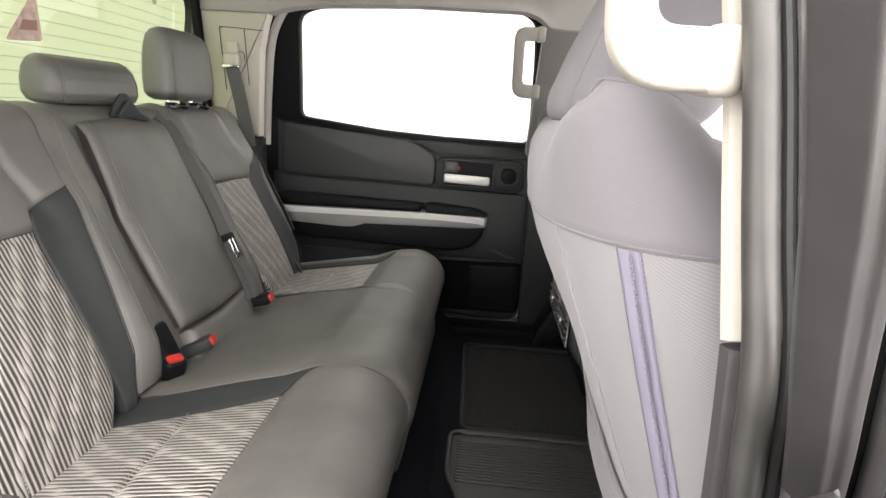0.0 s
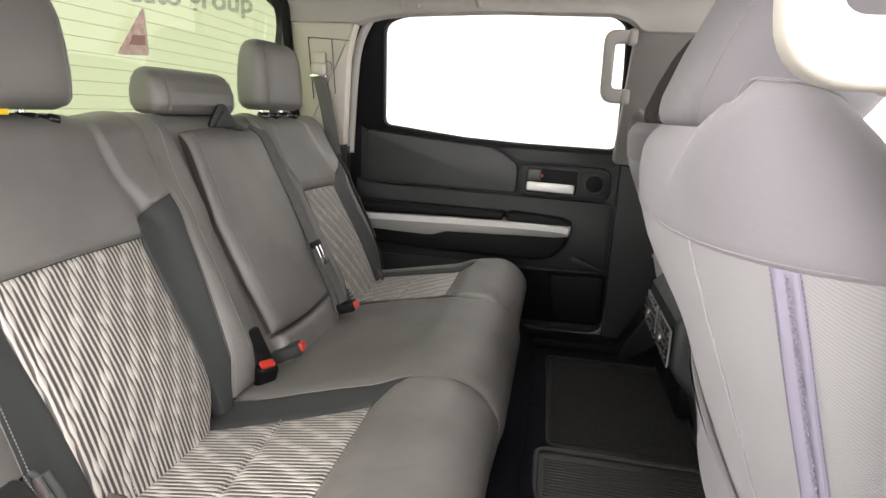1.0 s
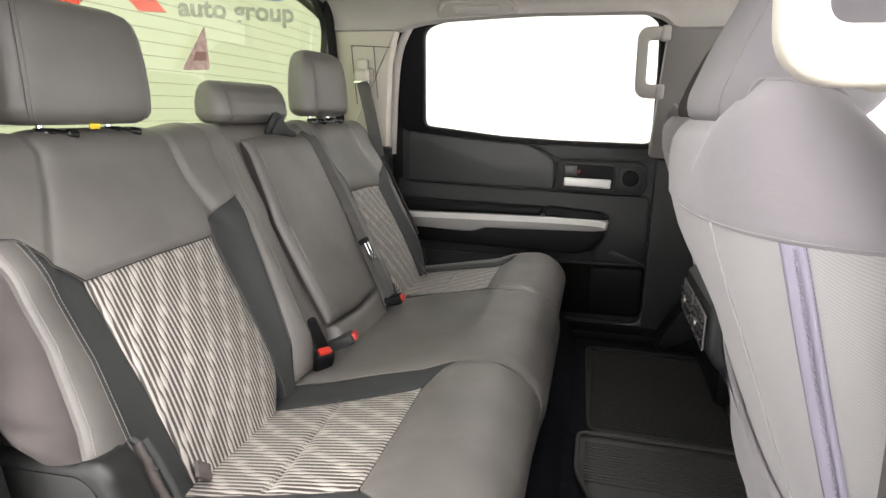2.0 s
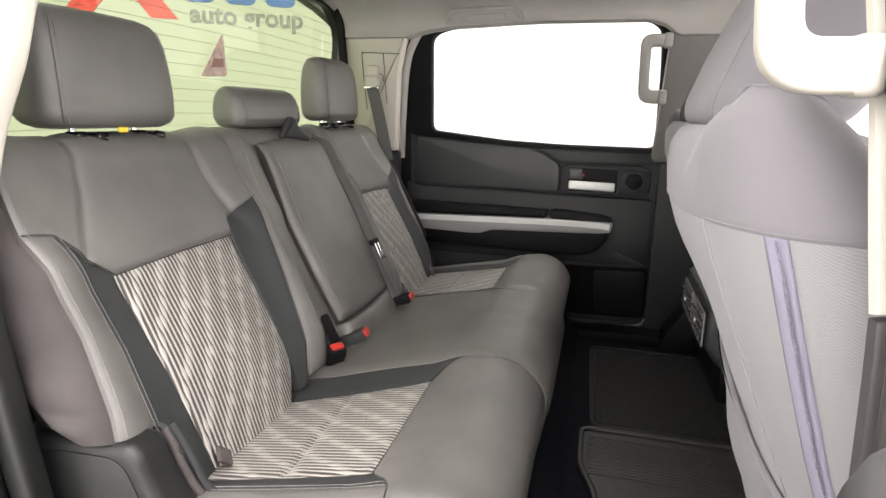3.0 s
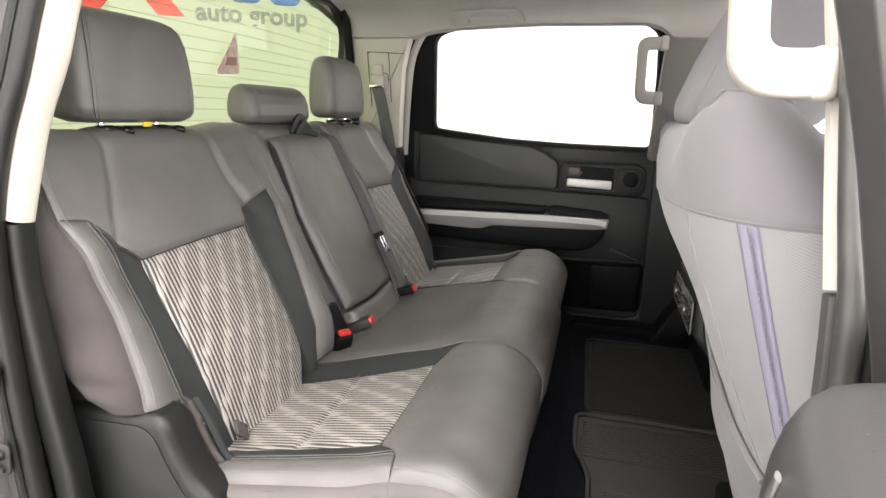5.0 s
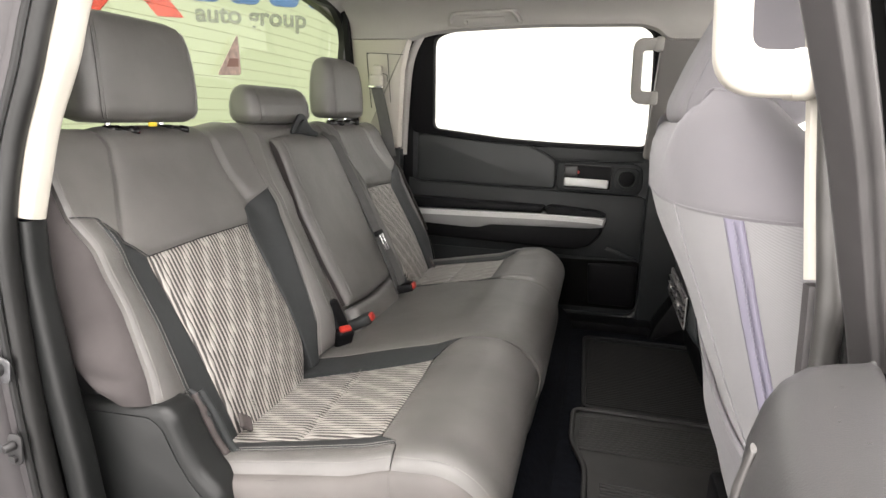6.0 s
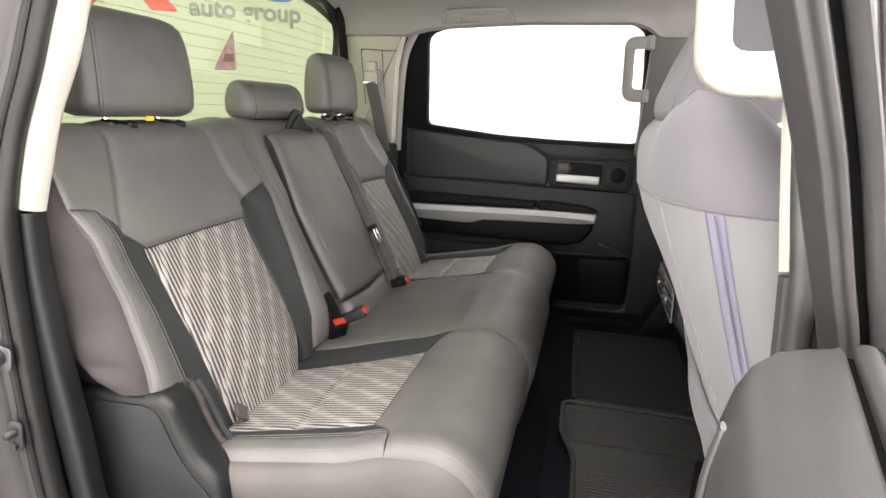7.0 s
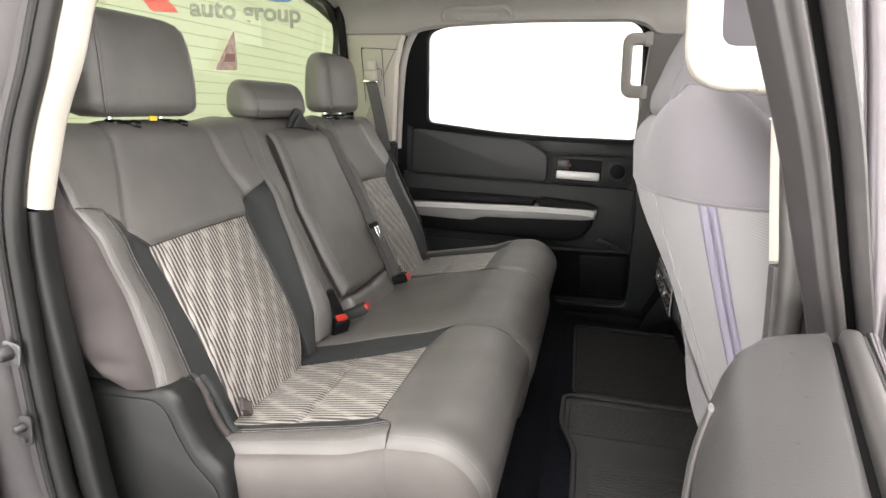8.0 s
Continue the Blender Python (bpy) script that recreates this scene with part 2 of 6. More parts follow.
def cyl(r1, r2, a, b, bm=None, n=20, bevel=0.0):
    """A closed round bar from a to b."""
    bm = bm or bmesh.new()
    a, b = Vector(a), Vector(b)
    d = b - a
    m = Matrix.Translation((a + b) / 2) @ d.to_track_quat("Z", "Y").to_matrix().to_4x4()
    vs = bmesh.ops.create_cone(bm, cap_ends=True, segments=n, radius1=r1, radius2=r2, depth=d.length, matrix=m)["verts"]
    if bevel:
        es = list({e for v in vs for e in v.link_edges if len(e.link_faces) == 2 and max(len(f.verts) for f in e.link_faces) > 4})
        bmesh.ops.bevel(bm, geom=es, offset=bevel, segments=2, profile=0.5, affect="EDGES")
    return bm


def prism(points, push, bm=None, bevel=0.0, seg=2):
    """A flat outline pushed out to a solid."""
    bm = bm or bmesh.new()
    push = Vector(push)
    lo = [bm.verts.new(p) for p in points]
    hi = [bm.verts.new(Vector(p) + push) for p in points]
    faces = [bm.faces.new(lo), bm.faces.new(hi[::-1])]
    k = len(lo)
    for i in range(k):
        faces.append(bm.faces.new((lo[i], hi[i], hi[(i + 1) % k], lo[(i + 1) % k])))
    bmesh.ops.recalc_face_normals(bm, faces=faces)
    if bevel:
        rim = [e for f in faces[:2] for e in f.edges]
        bmesh.ops.bevel(bm, geom=list(set(rim)), offset=bevel, segments=seg, profile=0.5, affect="EDGES")
    return bm


def rounded(points, r=0.02, n=5):
    """A 2D outline with its corners rounded."""
    out = []
    k = len(points)
    for i in range(k):
        p, a, b = (Vector(points[j % k]) for j in (i, i - 1, i + 1))
        da, db = (a - p), (b - p)
        c = min(r, da.length * 0.45, db.length * 0.45)
        s, e = p + da.normalized() * c, p + db.normalized() * c
        for j in range(n + 1):
            t = j / n
            out.append(tuple(s * (1 - t) ** 2 + p * 2 * t * (1 - t) + e * t * t))
    return out


def spline(points, n=8):
    """A smooth line through points (Catmull-Rom)."""
    ps = [Vector(p) for p in points]
    ps = [2 * ps[0] - ps[1], *ps, 2 * ps[-1] - ps[-2]]
    out = []
    for i in range(1, len(ps) - 2):
        a, b, c, d = ps[i - 1 : i + 3]
        for j in range(n):
            t = j / n
            out.append(0.5 * (2 * b + (c - a) * t + (2 * a - 5 * b + 4 * c - d) * t * t + (3 * b - a - 3 * c + d) * t ** 3))
    return out + [ps[-2]]


def sweep(path, profile, side, bm=None, closed=True):
    """A profile of (u, v) swept along a path; u goes along the side vector, v along its cross with the way."""
    bm = bm or bmesh.new()
    path = [Vector(p) for p in path]
    rings = []
    for i, p in enumerate(path):
        way = (path[min(i + 1, len(path) - 1)] - path[max(i - 1, 0)]).normalized()
        s = Vector(side[i] if isinstance(side, list) else side)
        s = (s - way * s.dot(way)).normalized()
        c = way.cross(s)
        rings.append([bm.verts.new(p + s * u + c * v) for u, v in profile])
    k = len(profile)
    for a, b in zip(rings, rings[1:]):
        for i in range(k if closed else k - 1):
            bm.faces.new((a[i], b[i], b[(i + 1) % k], a[(i + 1) % k]))
    if closed:
        bm.faces.new(rings[0][::-1])
        bm.faces.new(rings[-1])
    bmesh.ops.recalc_face_normals(bm, faces=bm.faces)
    return bm


def ring(r, n=10, flat=1.0):
    return [(r * math.cos(2 * math.pi * i / n), flat * r * math.sin(2 * math.pi * i / n)) for i in range(n)]


def rect(w, h, r=0.003):
    return rounded([(-w / 2, -h / 2), (w / 2, -h / 2), (w / 2, h / 2), (-w / 2, h / 2)], r, 3)


def along(line, t):
    """A point at the share t of a polyline's length."""
    ps = [Vector(p) for p in line]
    ds = [(b - a).length for a, b in zip(ps, ps[1:])]
    far = t * sum(ds)
    for a, b, d in zip(ps, ps[1:], ds):
        if far <= d or b is ps[-1]:
            return a.lerp(b, min(1, far / d) if d else 0)
        far -= d
    return ps[-1]


def pad(bottom, right, top, left, place, height, nu=24, nv=24, groove=0.006, soft=0.016, puff=0.0, skirt=0.02, way=1):
    """An upholstery panel between four seam lines given in the seat's own (p, q): it swells from its seams.
    bottom and top run from left to right, left and right from bottom to top."""
    bm = bmesh.new()
    layer = bm.loops.layers.uv.new("UVMap")
    edges = [[Vector((*p, 0)) for p in e] for e in (bottom, right, top, left)]
    b, r, t, l = edges
    grid, flat = [], {}
    pq = [[None] * (nv + 1) for _ in range(nu + 1)]
    for i in range(nu + 1):
        u = i / nu
        for j in range(nv + 1):
            v = j / nv
            c = along(b, u) * (1 - v) + along(t, u) * v + along(l, v) * (1 - u) + along(r, v) * u
            c -= b[0] * (1 - u) * (1 - v) + b[-1] * u * (1 - v) + t[0] * (1 - u) * v + t[-1] * u * v
            pq[i][j] = c
    wide = [((pq[nu][j] - pq[0][j]).length) for j in range(nv + 1)]
    tall = [((pq[i][nv] - pq[i][0]).length) for i in range(nu + 1)]
    for i in range(nu + 1):
        row = []
        for j in range(nv + 1):
            c = pq[i][j]
            d = min(i / nu * wide[j], (1 - i / nu) * wide[j], j / nv * tall[i], (1 - j / nv) * tall[i])
            h = height(c.x, c.y) - groove * math.exp(-d / soft * 2.2)
            u, v = i / nu, j / nv
            h += puff * (16 * u * (1 - u) * v * (1 - v)) ** 0.6
            vert = bm.verts.new(place(c.x, c.y, h))
            flat[vert] = (c.y, way * c.x)
            row.append(vert)
        grid.append(row)
    for i in range(nu):
        for j in range(nv):
            bm.faces.new((grid[i][j], grid[i + 1][j], grid[i + 1][j + 1], grid[i][j + 1]))
    rim = [grid[i][0] for i in range(nu + 1)] + [grid[nu][j] for j in range(1, nv + 1)]
    rim += [grid[i][nv] for i in range(nu - 1, -1, -1)] + [grid[0][j] for j in range(nv - 1, 0, -1)]
    low = []
    for v in rim:
        y, x = flat[v][0], way * flat[v][1]
        w = bm.verts.new(place(x, y, height(x, y) - groove - skirt))
        flat[w] = (y, way * x)
        low.append(w)
    k = len(rim)
    for i in range(k):
        bm.faces.new((rim[i], low[i], low[(i + 1) % k], rim[(i + 1) % k]))
    for f in bm.faces:
        for lp in f.loops:
            lp[layer].uv = flat[lp.vert]
    bm.normal_update()
    mid = grid[nu // 2][nv // 2]
    c = pq[nu // 2][nv // 2]
    out = Vector(place(c.x, c.y, 1.0)) - Vector(place(c.x, c.y, 0.0))
    if mid.normal.dot(out) < 0:
        bmesh.ops.reverse_faces(bm, faces=bm.faces)
    return bm


def stitches(line, place, height, step=0.0046, size=0.0029, thick=0.0010, lift=0.0006, bm=None):
    """A row of thread dashes along a seam line."""
    bm = bm or bmesh.new()
    total = sum((Vector(b) - Vector(a)).length for a, b in zip(line, line[1:]))
    k = max(2, int(total / step))
    for i in range(k):
        ends = []
        for t in (i / k, (i + size / step) / k):
            c = along([(*p, 0) for p in line], min(1, t))
            ends.append(Vector(place(c.x, c.y, height(c.x, c.y) + lift)))
        a, b = ends
        d = b - a
        if d.length > 1e-5:
            up = d.cross(Vector((0.3, 0.5, 0.8))).normalized() * thick * 0.5
            sd = d.cross(up).normalized() * thick * 0.5
            vs = [bm.verts.new(p + o) for p in (a, b) for o in (up + sd, up - sd, -up - sd, -up + sd)]
            for f in ((0, 1, 2, 3), (7, 6, 5, 4), (0, 4, 5, 1), (1, 5, 6, 2), (2, 6, 7, 3), (3, 7, 4, 0)):
                bm.faces.new([vs[j] for j in f])
    return bm


def thread(parent, lines, place, height, label="", **kw):
    """Each seam's row of stitches as a part of its own."""
    for line in lines:
        row = part("stitching", stitches(line, place, height, **kw), STITCH, parent, label)
        tagged(row, kind="stuff")


def loft(rings, bm=None, caps=True):
    bm = bm or bmesh.new()
    rows = [[bm.verts.new(p) for p in r] for r in rings]
    k = len(rows[0])
    for a, b in zip(rows, rows[1:]):
        for i in range(k):
            bm.faces.new((a[i], a[(i + 1) % k], b[(i + 1) % k], b[i]))
    if caps:
        bm.faces.new(rows[0][::-1])
        bm.faces.new(rows[-1])
    bmesh.ops.recalc_face_normals(bm, faces=bm.faces)
    return bm


# ---- the booth round the truck ----
CENTRE = (0.6, 0.78)
bm = bmesh.new()
bmesh.ops.create_circle(bm, cap_ends=True, segments=96, radius=4.2, matrix=Matrix.Translation((*CENTRE, 0)))
solo("ground", bm, FLOOR_PAINT, "grey painted studio floor under the truck", "floor", kind="structure")


def wall_arc(a0, a1, n):
    """A stretch of the round booth wall, 5 cm thick."""
    bm = bmesh.new()
    rows = []
    for i in range(n + 1):
        a = radians(a0 + (a1 - a0) * i / n)
        d = Vector((math.cos(a), math.sin(a), 0))
        c = Vector((*CENTRE, 0))
        rows.append([bm.verts.new(c + d * r + Vector((0, 0, z))) for r, z in ((4.1, 0), (4.1, 4.6), (4.15, 4.6), (4.15, 0))])
    for p, q in zip(rows, rows[1:]):
        for j in range(4):
            bm.faces.new((p[j], p[(j + 1) % 4], q[(j + 1) % 4], q[j]))
    bm.faces.new(rows[0])
    bm.faces.new(rows[-1][::-1])
    bmesh.ops.recalc_face_normals(bm, faces=bm.faces)
    return bm


solo("backdrop", wall_arc(38, 208, 72), WHITE_WALL, "luminous white curved backdrop of the photo booth", "wall", kind="structure")
# These three walls are made to glow as added light for the cab.
solo("wall_booth", wall_arc(208, 262, 40), NEAR_WALL, "unseen booth wall made to glow to light the cab", "wall", kind="structure")
solo("wall_side_booth", wall_arc(262, 322, 30), SIDE_WALL, "unseen side wall of the booth, made to glow to light the seats", "wall", kind="structure")
solo("wall_front", wall_arc(322, 398, 36), FRONT_WALL, "white wall ahead of the truck, made to glow to light the seats", "wall", kind="structure")
bm = bmesh.new()
bmesh.ops.create_circle(bm, cap_ends=True, segments=96, radius=4.1, matrix=Matrix.Translation((*CENTRE, 4.6)) @ pose(0, 0, 0, 180))
solo("ceiling_softbox", bm, SOFTBOX, "round white overhead softbox of the studio", "lamp", kind="structure")

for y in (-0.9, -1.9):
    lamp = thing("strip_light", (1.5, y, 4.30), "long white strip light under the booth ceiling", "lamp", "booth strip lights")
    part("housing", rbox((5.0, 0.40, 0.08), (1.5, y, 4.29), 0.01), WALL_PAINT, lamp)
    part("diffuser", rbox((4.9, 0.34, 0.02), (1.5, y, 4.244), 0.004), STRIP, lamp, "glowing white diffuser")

# ---- the cab's shell ----
bm = rbox((2.5, 1.66, 0.06), (0.95, 0.80, 0.685), 0.01)
solo("floor", bm, CARPET, "black carpeted cab floor", "floor", kind="structure")


def liner_z(y):
    """Height of the roof lining across the cab."""
    return 1.845 - 0.050 * ((y - 0.79) / 0.70) ** 4 - 0.01 * ((y - 0.79) / 0.70) ** 2


ys = [0.09 + 1.40 * i / 24 for i in range(25)]
bm = bmesh.new()
lower = [[bm.verts.new((x, y, liner_z(y) - 0.045 * max(0, (0.02 - x) / 0.15) ** 2)) for y in ys] for x in (-0.13, -0.06, 0.02, 0.3, 1.0, 2.2)]
upper = [[bm.verts.new((x, y, liner_z(y) + 0.05)) for y in ys] for x in (-0.13, -0.06, 0.02, 0.3, 1.0, 2.2)]
for rows, flip in ((lower, False), (upper, True)):
    for a, b in zip(rows, rows[1:]):
        for i in range(24):
            f = (a[i], b[i], b[i + 1], a[i + 1])
            bm.faces.new(f[::-1] if not flip else f)
for i in range(24):
    bm.faces.new((lower[0][i], upper[0][i], upper[0][i + 1], lower[0][i + 1]))
    bm.faces.new((lower[-1][i], upper[-1][i], upper[-1][i + 1], lower[-1][i + 1]))
for k in range(5):
    bm.faces.new((lower[k][0], upper[k][0], upper[k + 1][0], lower[k + 1][0]))
    bm.faces.new((lower[k][24], upper[k][24], upper[k + 1][24], lower[k + 1][24]))
bmesh.ops.recalc_face_normals(bm, faces=bm.faces)
solo("ceiling", bm, LINER, "brownish grey cloth headliner of the cab", "ceiling", kind="structure")

solo("underbody", rbox((2.3, 1.3, 0.655), (0.95, 0.80, 0.3275), 0.03), GAP, "plain dark underbody that carries the cab", "underbody", kind="structure")
# rear wall of the cab below the glass, and the dashboard end that closes the cab ahead
bm = rbox((0.04, 1.66, 0.64), (-0.135, 0.80, 1.01), 0.01)
solo("wall_rear", bm, TRIM, "dark trimmed rear wall of the cab", "wall", kind="structure")


# ---- rear window ----
def rear_x(z):
    return -0.135 + 0.10 * (z - 1.42)


rw = thing("window_1", (-0.13, 0.79, 1.41), "green-tinted rear window with heating wires", "window", kind="structure")
hole = rounded([(0.06, 1.350), (1.475, 1.350), (1.48, 1.72), (1.38, 1.80), (0.18, 1.80), (0.075, 1.72)], 0.05)
pane = prism([(rear_x(z) - 0.01, y, z) for y, z in hole], (-0.004, 0, 0))
part("pane", pane, GLASS_REAR, rw).visible_shadow = False
bm = sweep([(rear_x(z), y, z) for y, z in hole] + [(rear_x(hole[0][1]), *hole[0])], [(-0.11, -0.006), (0.012, -0.006), (0.012, 0.016), (-0.11, 0.016)], [Vector((0, 0.79 - y, 1.6 - z)) for y, z in hole] + [Vector((0, 0.79 - hole[0][0], 1.6 - hole[0][1]))])
part("window_frame", bm, RUBBER, rw, "black rubber window surround")
for i in range(15):
    z = 1.385 + 0.0270 * i
    pts = [(rear_x(z) - 0.006, 0.09 + 1.40 * k / 16, z + 0.010 * math.sin(math.pi * k / 16)) for k in range(17)]
    part("heating_wire", sweep(pts, ring(0.00045, 5), (0, 0, 1)), mat("wire_brown", (0.20, 0.17, 0.10), 0.6) if i == 0 else bpy.data.materials["wire_brown"], rw)

# warning triangle stuck to the glass
st = thing("window_sticker", (-0.115, 0.80, 1.53), "brown triangular warning sticker on the rear glass", "sticker")
tri = rounded([(0.760, 1.533), (0.862, 1.540), (0.838, 1.640)], 0.012)
part("sheet", prism([(rear_x(z) + 0.001, y, z) for y, z in tri], (0.001, 0, 0)), STICKER, st)
band = [(0.796, 1.556), (0.846, 1.560), (0.844, 1.580), (0.805, 1.577)]
part("printed_mark", prism([(rear_x(z) + 0.0025, y, z) for y, z in band], (0.0006, 0, 0)), STICKER_RED, st, "faded red printed mark")

# ---- sign on the studio wall, seen through the rear glass ----
SIGN_AT = Vector((-2.065, 3.25, 2.16))
SIGN_ALONG = Vector((0.866, 0.50, 0)).normalized()
SIGN_FACE = Vector((SIGN_ALONG.y, -SIGN_ALONG.x, 0))
sign = thing("wall_sign", SIGN_AT, "studio wall sign with red cross mark, blue blocks and grey words", "sign")


def on_sign(u, v, d=0.0):
    return SIGN_AT + SIGN_ALONG * u + Vector((0, 0, v)) + SIGN_FACE * d


font = bpy.data.curves.new("words", "FONT")
font.body, font.size, font.extrude, font.offset = "auto group", 0.170, 0.004, 0.005
words = new("words", font)
words.parent = sign
turn = Matrix((SIGN_ALONG, Vector((0, 0, 1)), SIGN_FACE)).transposed().to_4x4()
words.matrix_parent_inverse = Matrix.Translation(-SIGN_AT)
words.matrix_basis = Matrix.Translation(on_sign(0.06, -0.115, 0.02)) @ turn
font.materials.append(SIGN_GREY)
for a, b in (((-0.10, -0.10), (-0.62, 0.55)), ((-0.64, -0.10), (-0.10, 0.55))):
    w = 0.085
    part("red_stroke", prism([on_sign(a[0] - w, a[1]), on_sign(a[0] + w, a[1]), on_sign(b[0] + w, b[1]), on_sign(b[0] - w, b[1])], SIGN_FACE * 0.02), SIGN_RED, sign, "slanting red stroke")
for k in range(5):
    u = 0.02 + 0.27 * k
    part("blue_block", prism([on_sign(uu, vv) for uu, vv in rounded([(u, 0.02), (u + 0.21, 0.02), (u + 0.21, 0.36), (u, 0.36)], 0.06)], SIGN_FACE * 0.02), SIGN_BLUE, sign, "plain blue block")


# ---- rear seats ----
UP, OUT, FOOT = Vector((-0.445, 0, 0.895)), Vector((0.895, 0, 0.445)), Vector((0.25, 0, 0.955))
S1, ROLL = 0.470, 0.05


def back_at(s, y, h):
    """A place on a seatback: s up along it, y across, h proud of it. It rolls over at the top."""
    if s <= S1:
        return FOOT + UP * s + OUT * h + Vector((0, y, 0))
    a = (s - S1) / ROLL
    return FOOT + UP * S1 - OUT * ROLL + (OUT * math.cos(a) + UP * math.sin(a)) * (ROLL + h) + Vector((0, y, 0))


X1, FRONT = 0.634, 0.086


def cushion_at(x, y, h):
    """A place on a cushion: x forward, then down over the rounded front."""
    z = 0.972 + 0.19 * (min(x, 0.52) - 0.52) + (0.10 * (min(x, X1) - 0.52) if x > 0.52 else 0)
    if x <= X1:
        return Vector((x, y, z + h))
    a = (x - X1) / FRONT
    if a <= 1.75:
        return Vector((X1 + (FRONT + h) * math.sin(a), y, z - FRONT + (FRONT + h) * math.cos(a)))
    s, c = math.sin(1.75), math.cos(1.75)
    run = x - X1 - 1.75 * FRONT
    return Vector((X1 + (FRONT + h) * s + c * run, y, z - FRONT + (FRONT + h) * c - s * run))


def bump(v, mid, wide):
    return math.exp(-((v - mid) / wide) ** 2)


def smooth(v, a, b):
    t = min(1, max(0, (v - a) / (b - a)))
    return t * t * (3 - 2 * t)


def back_height(s, y):
    """Relief of an outer seatback, in the near seat's own y: bolsters, and a raised shoulder pad between two creases."""
    low = 1 - smooth(s, 0.26, 0.46)
    bol = (0.034 * bump(y, 0.082, 0.066) + 0.038 * bump(y, 0.575, 0.055)) * (0.25 + 0.75 * low) * smooth(s, -0.08, 0.06)
    left = float(np.interp(s, [0.300, 0.326, 0.420, 0.482], [0.155, 0.163, 0.210, 0.230]))
    right = float(np.interp(s, [0.300, 0.335, 0.410, 0.480], [0.525, 0.512, 0.492, 0.490]))
    u = (y - (left + right) / 2) / ((right - left) / 2)
    wing = (0.008 * smooth(abs(u), 0.985, 1.14) * smooth(s, 0.27, 0.33) + 0.014 * smooth(y, 0.595, 0.640)) * (1 - 0.75 * smooth(s, 0.45, 0.55))
    pad_up = 0.0075 * max(0, 1 - abs(u) ** 9) * smooth(s, 0.27, 0.33) + wing + 0.008 * smooth(s, 0.45, 0.53)
    belly = 0.020 * bump(s, 0.10, 0.15) * bump(y, 0.34, 0.15)
    return bol + pad_up + belly


def cushion_height(x, y):
    """Relief of an outer cushion in the near seat's own y."""
    thigh = 0.016 * smooth(x, 0.50, 0.58) * (1 - smooth(x, 0.72, 0.80))
    edge = 0.011 * bump(y, 0.125, 0.045) * (1 - smooth(x, 0.62, 0.75)) + 0.012 * bump(y, 0.545, 0.04) * (1 - smooth(x, 0.60, 0.7))
    return thigh + edge - 0.010 * smooth(0.110 - y, 0, 0.022)


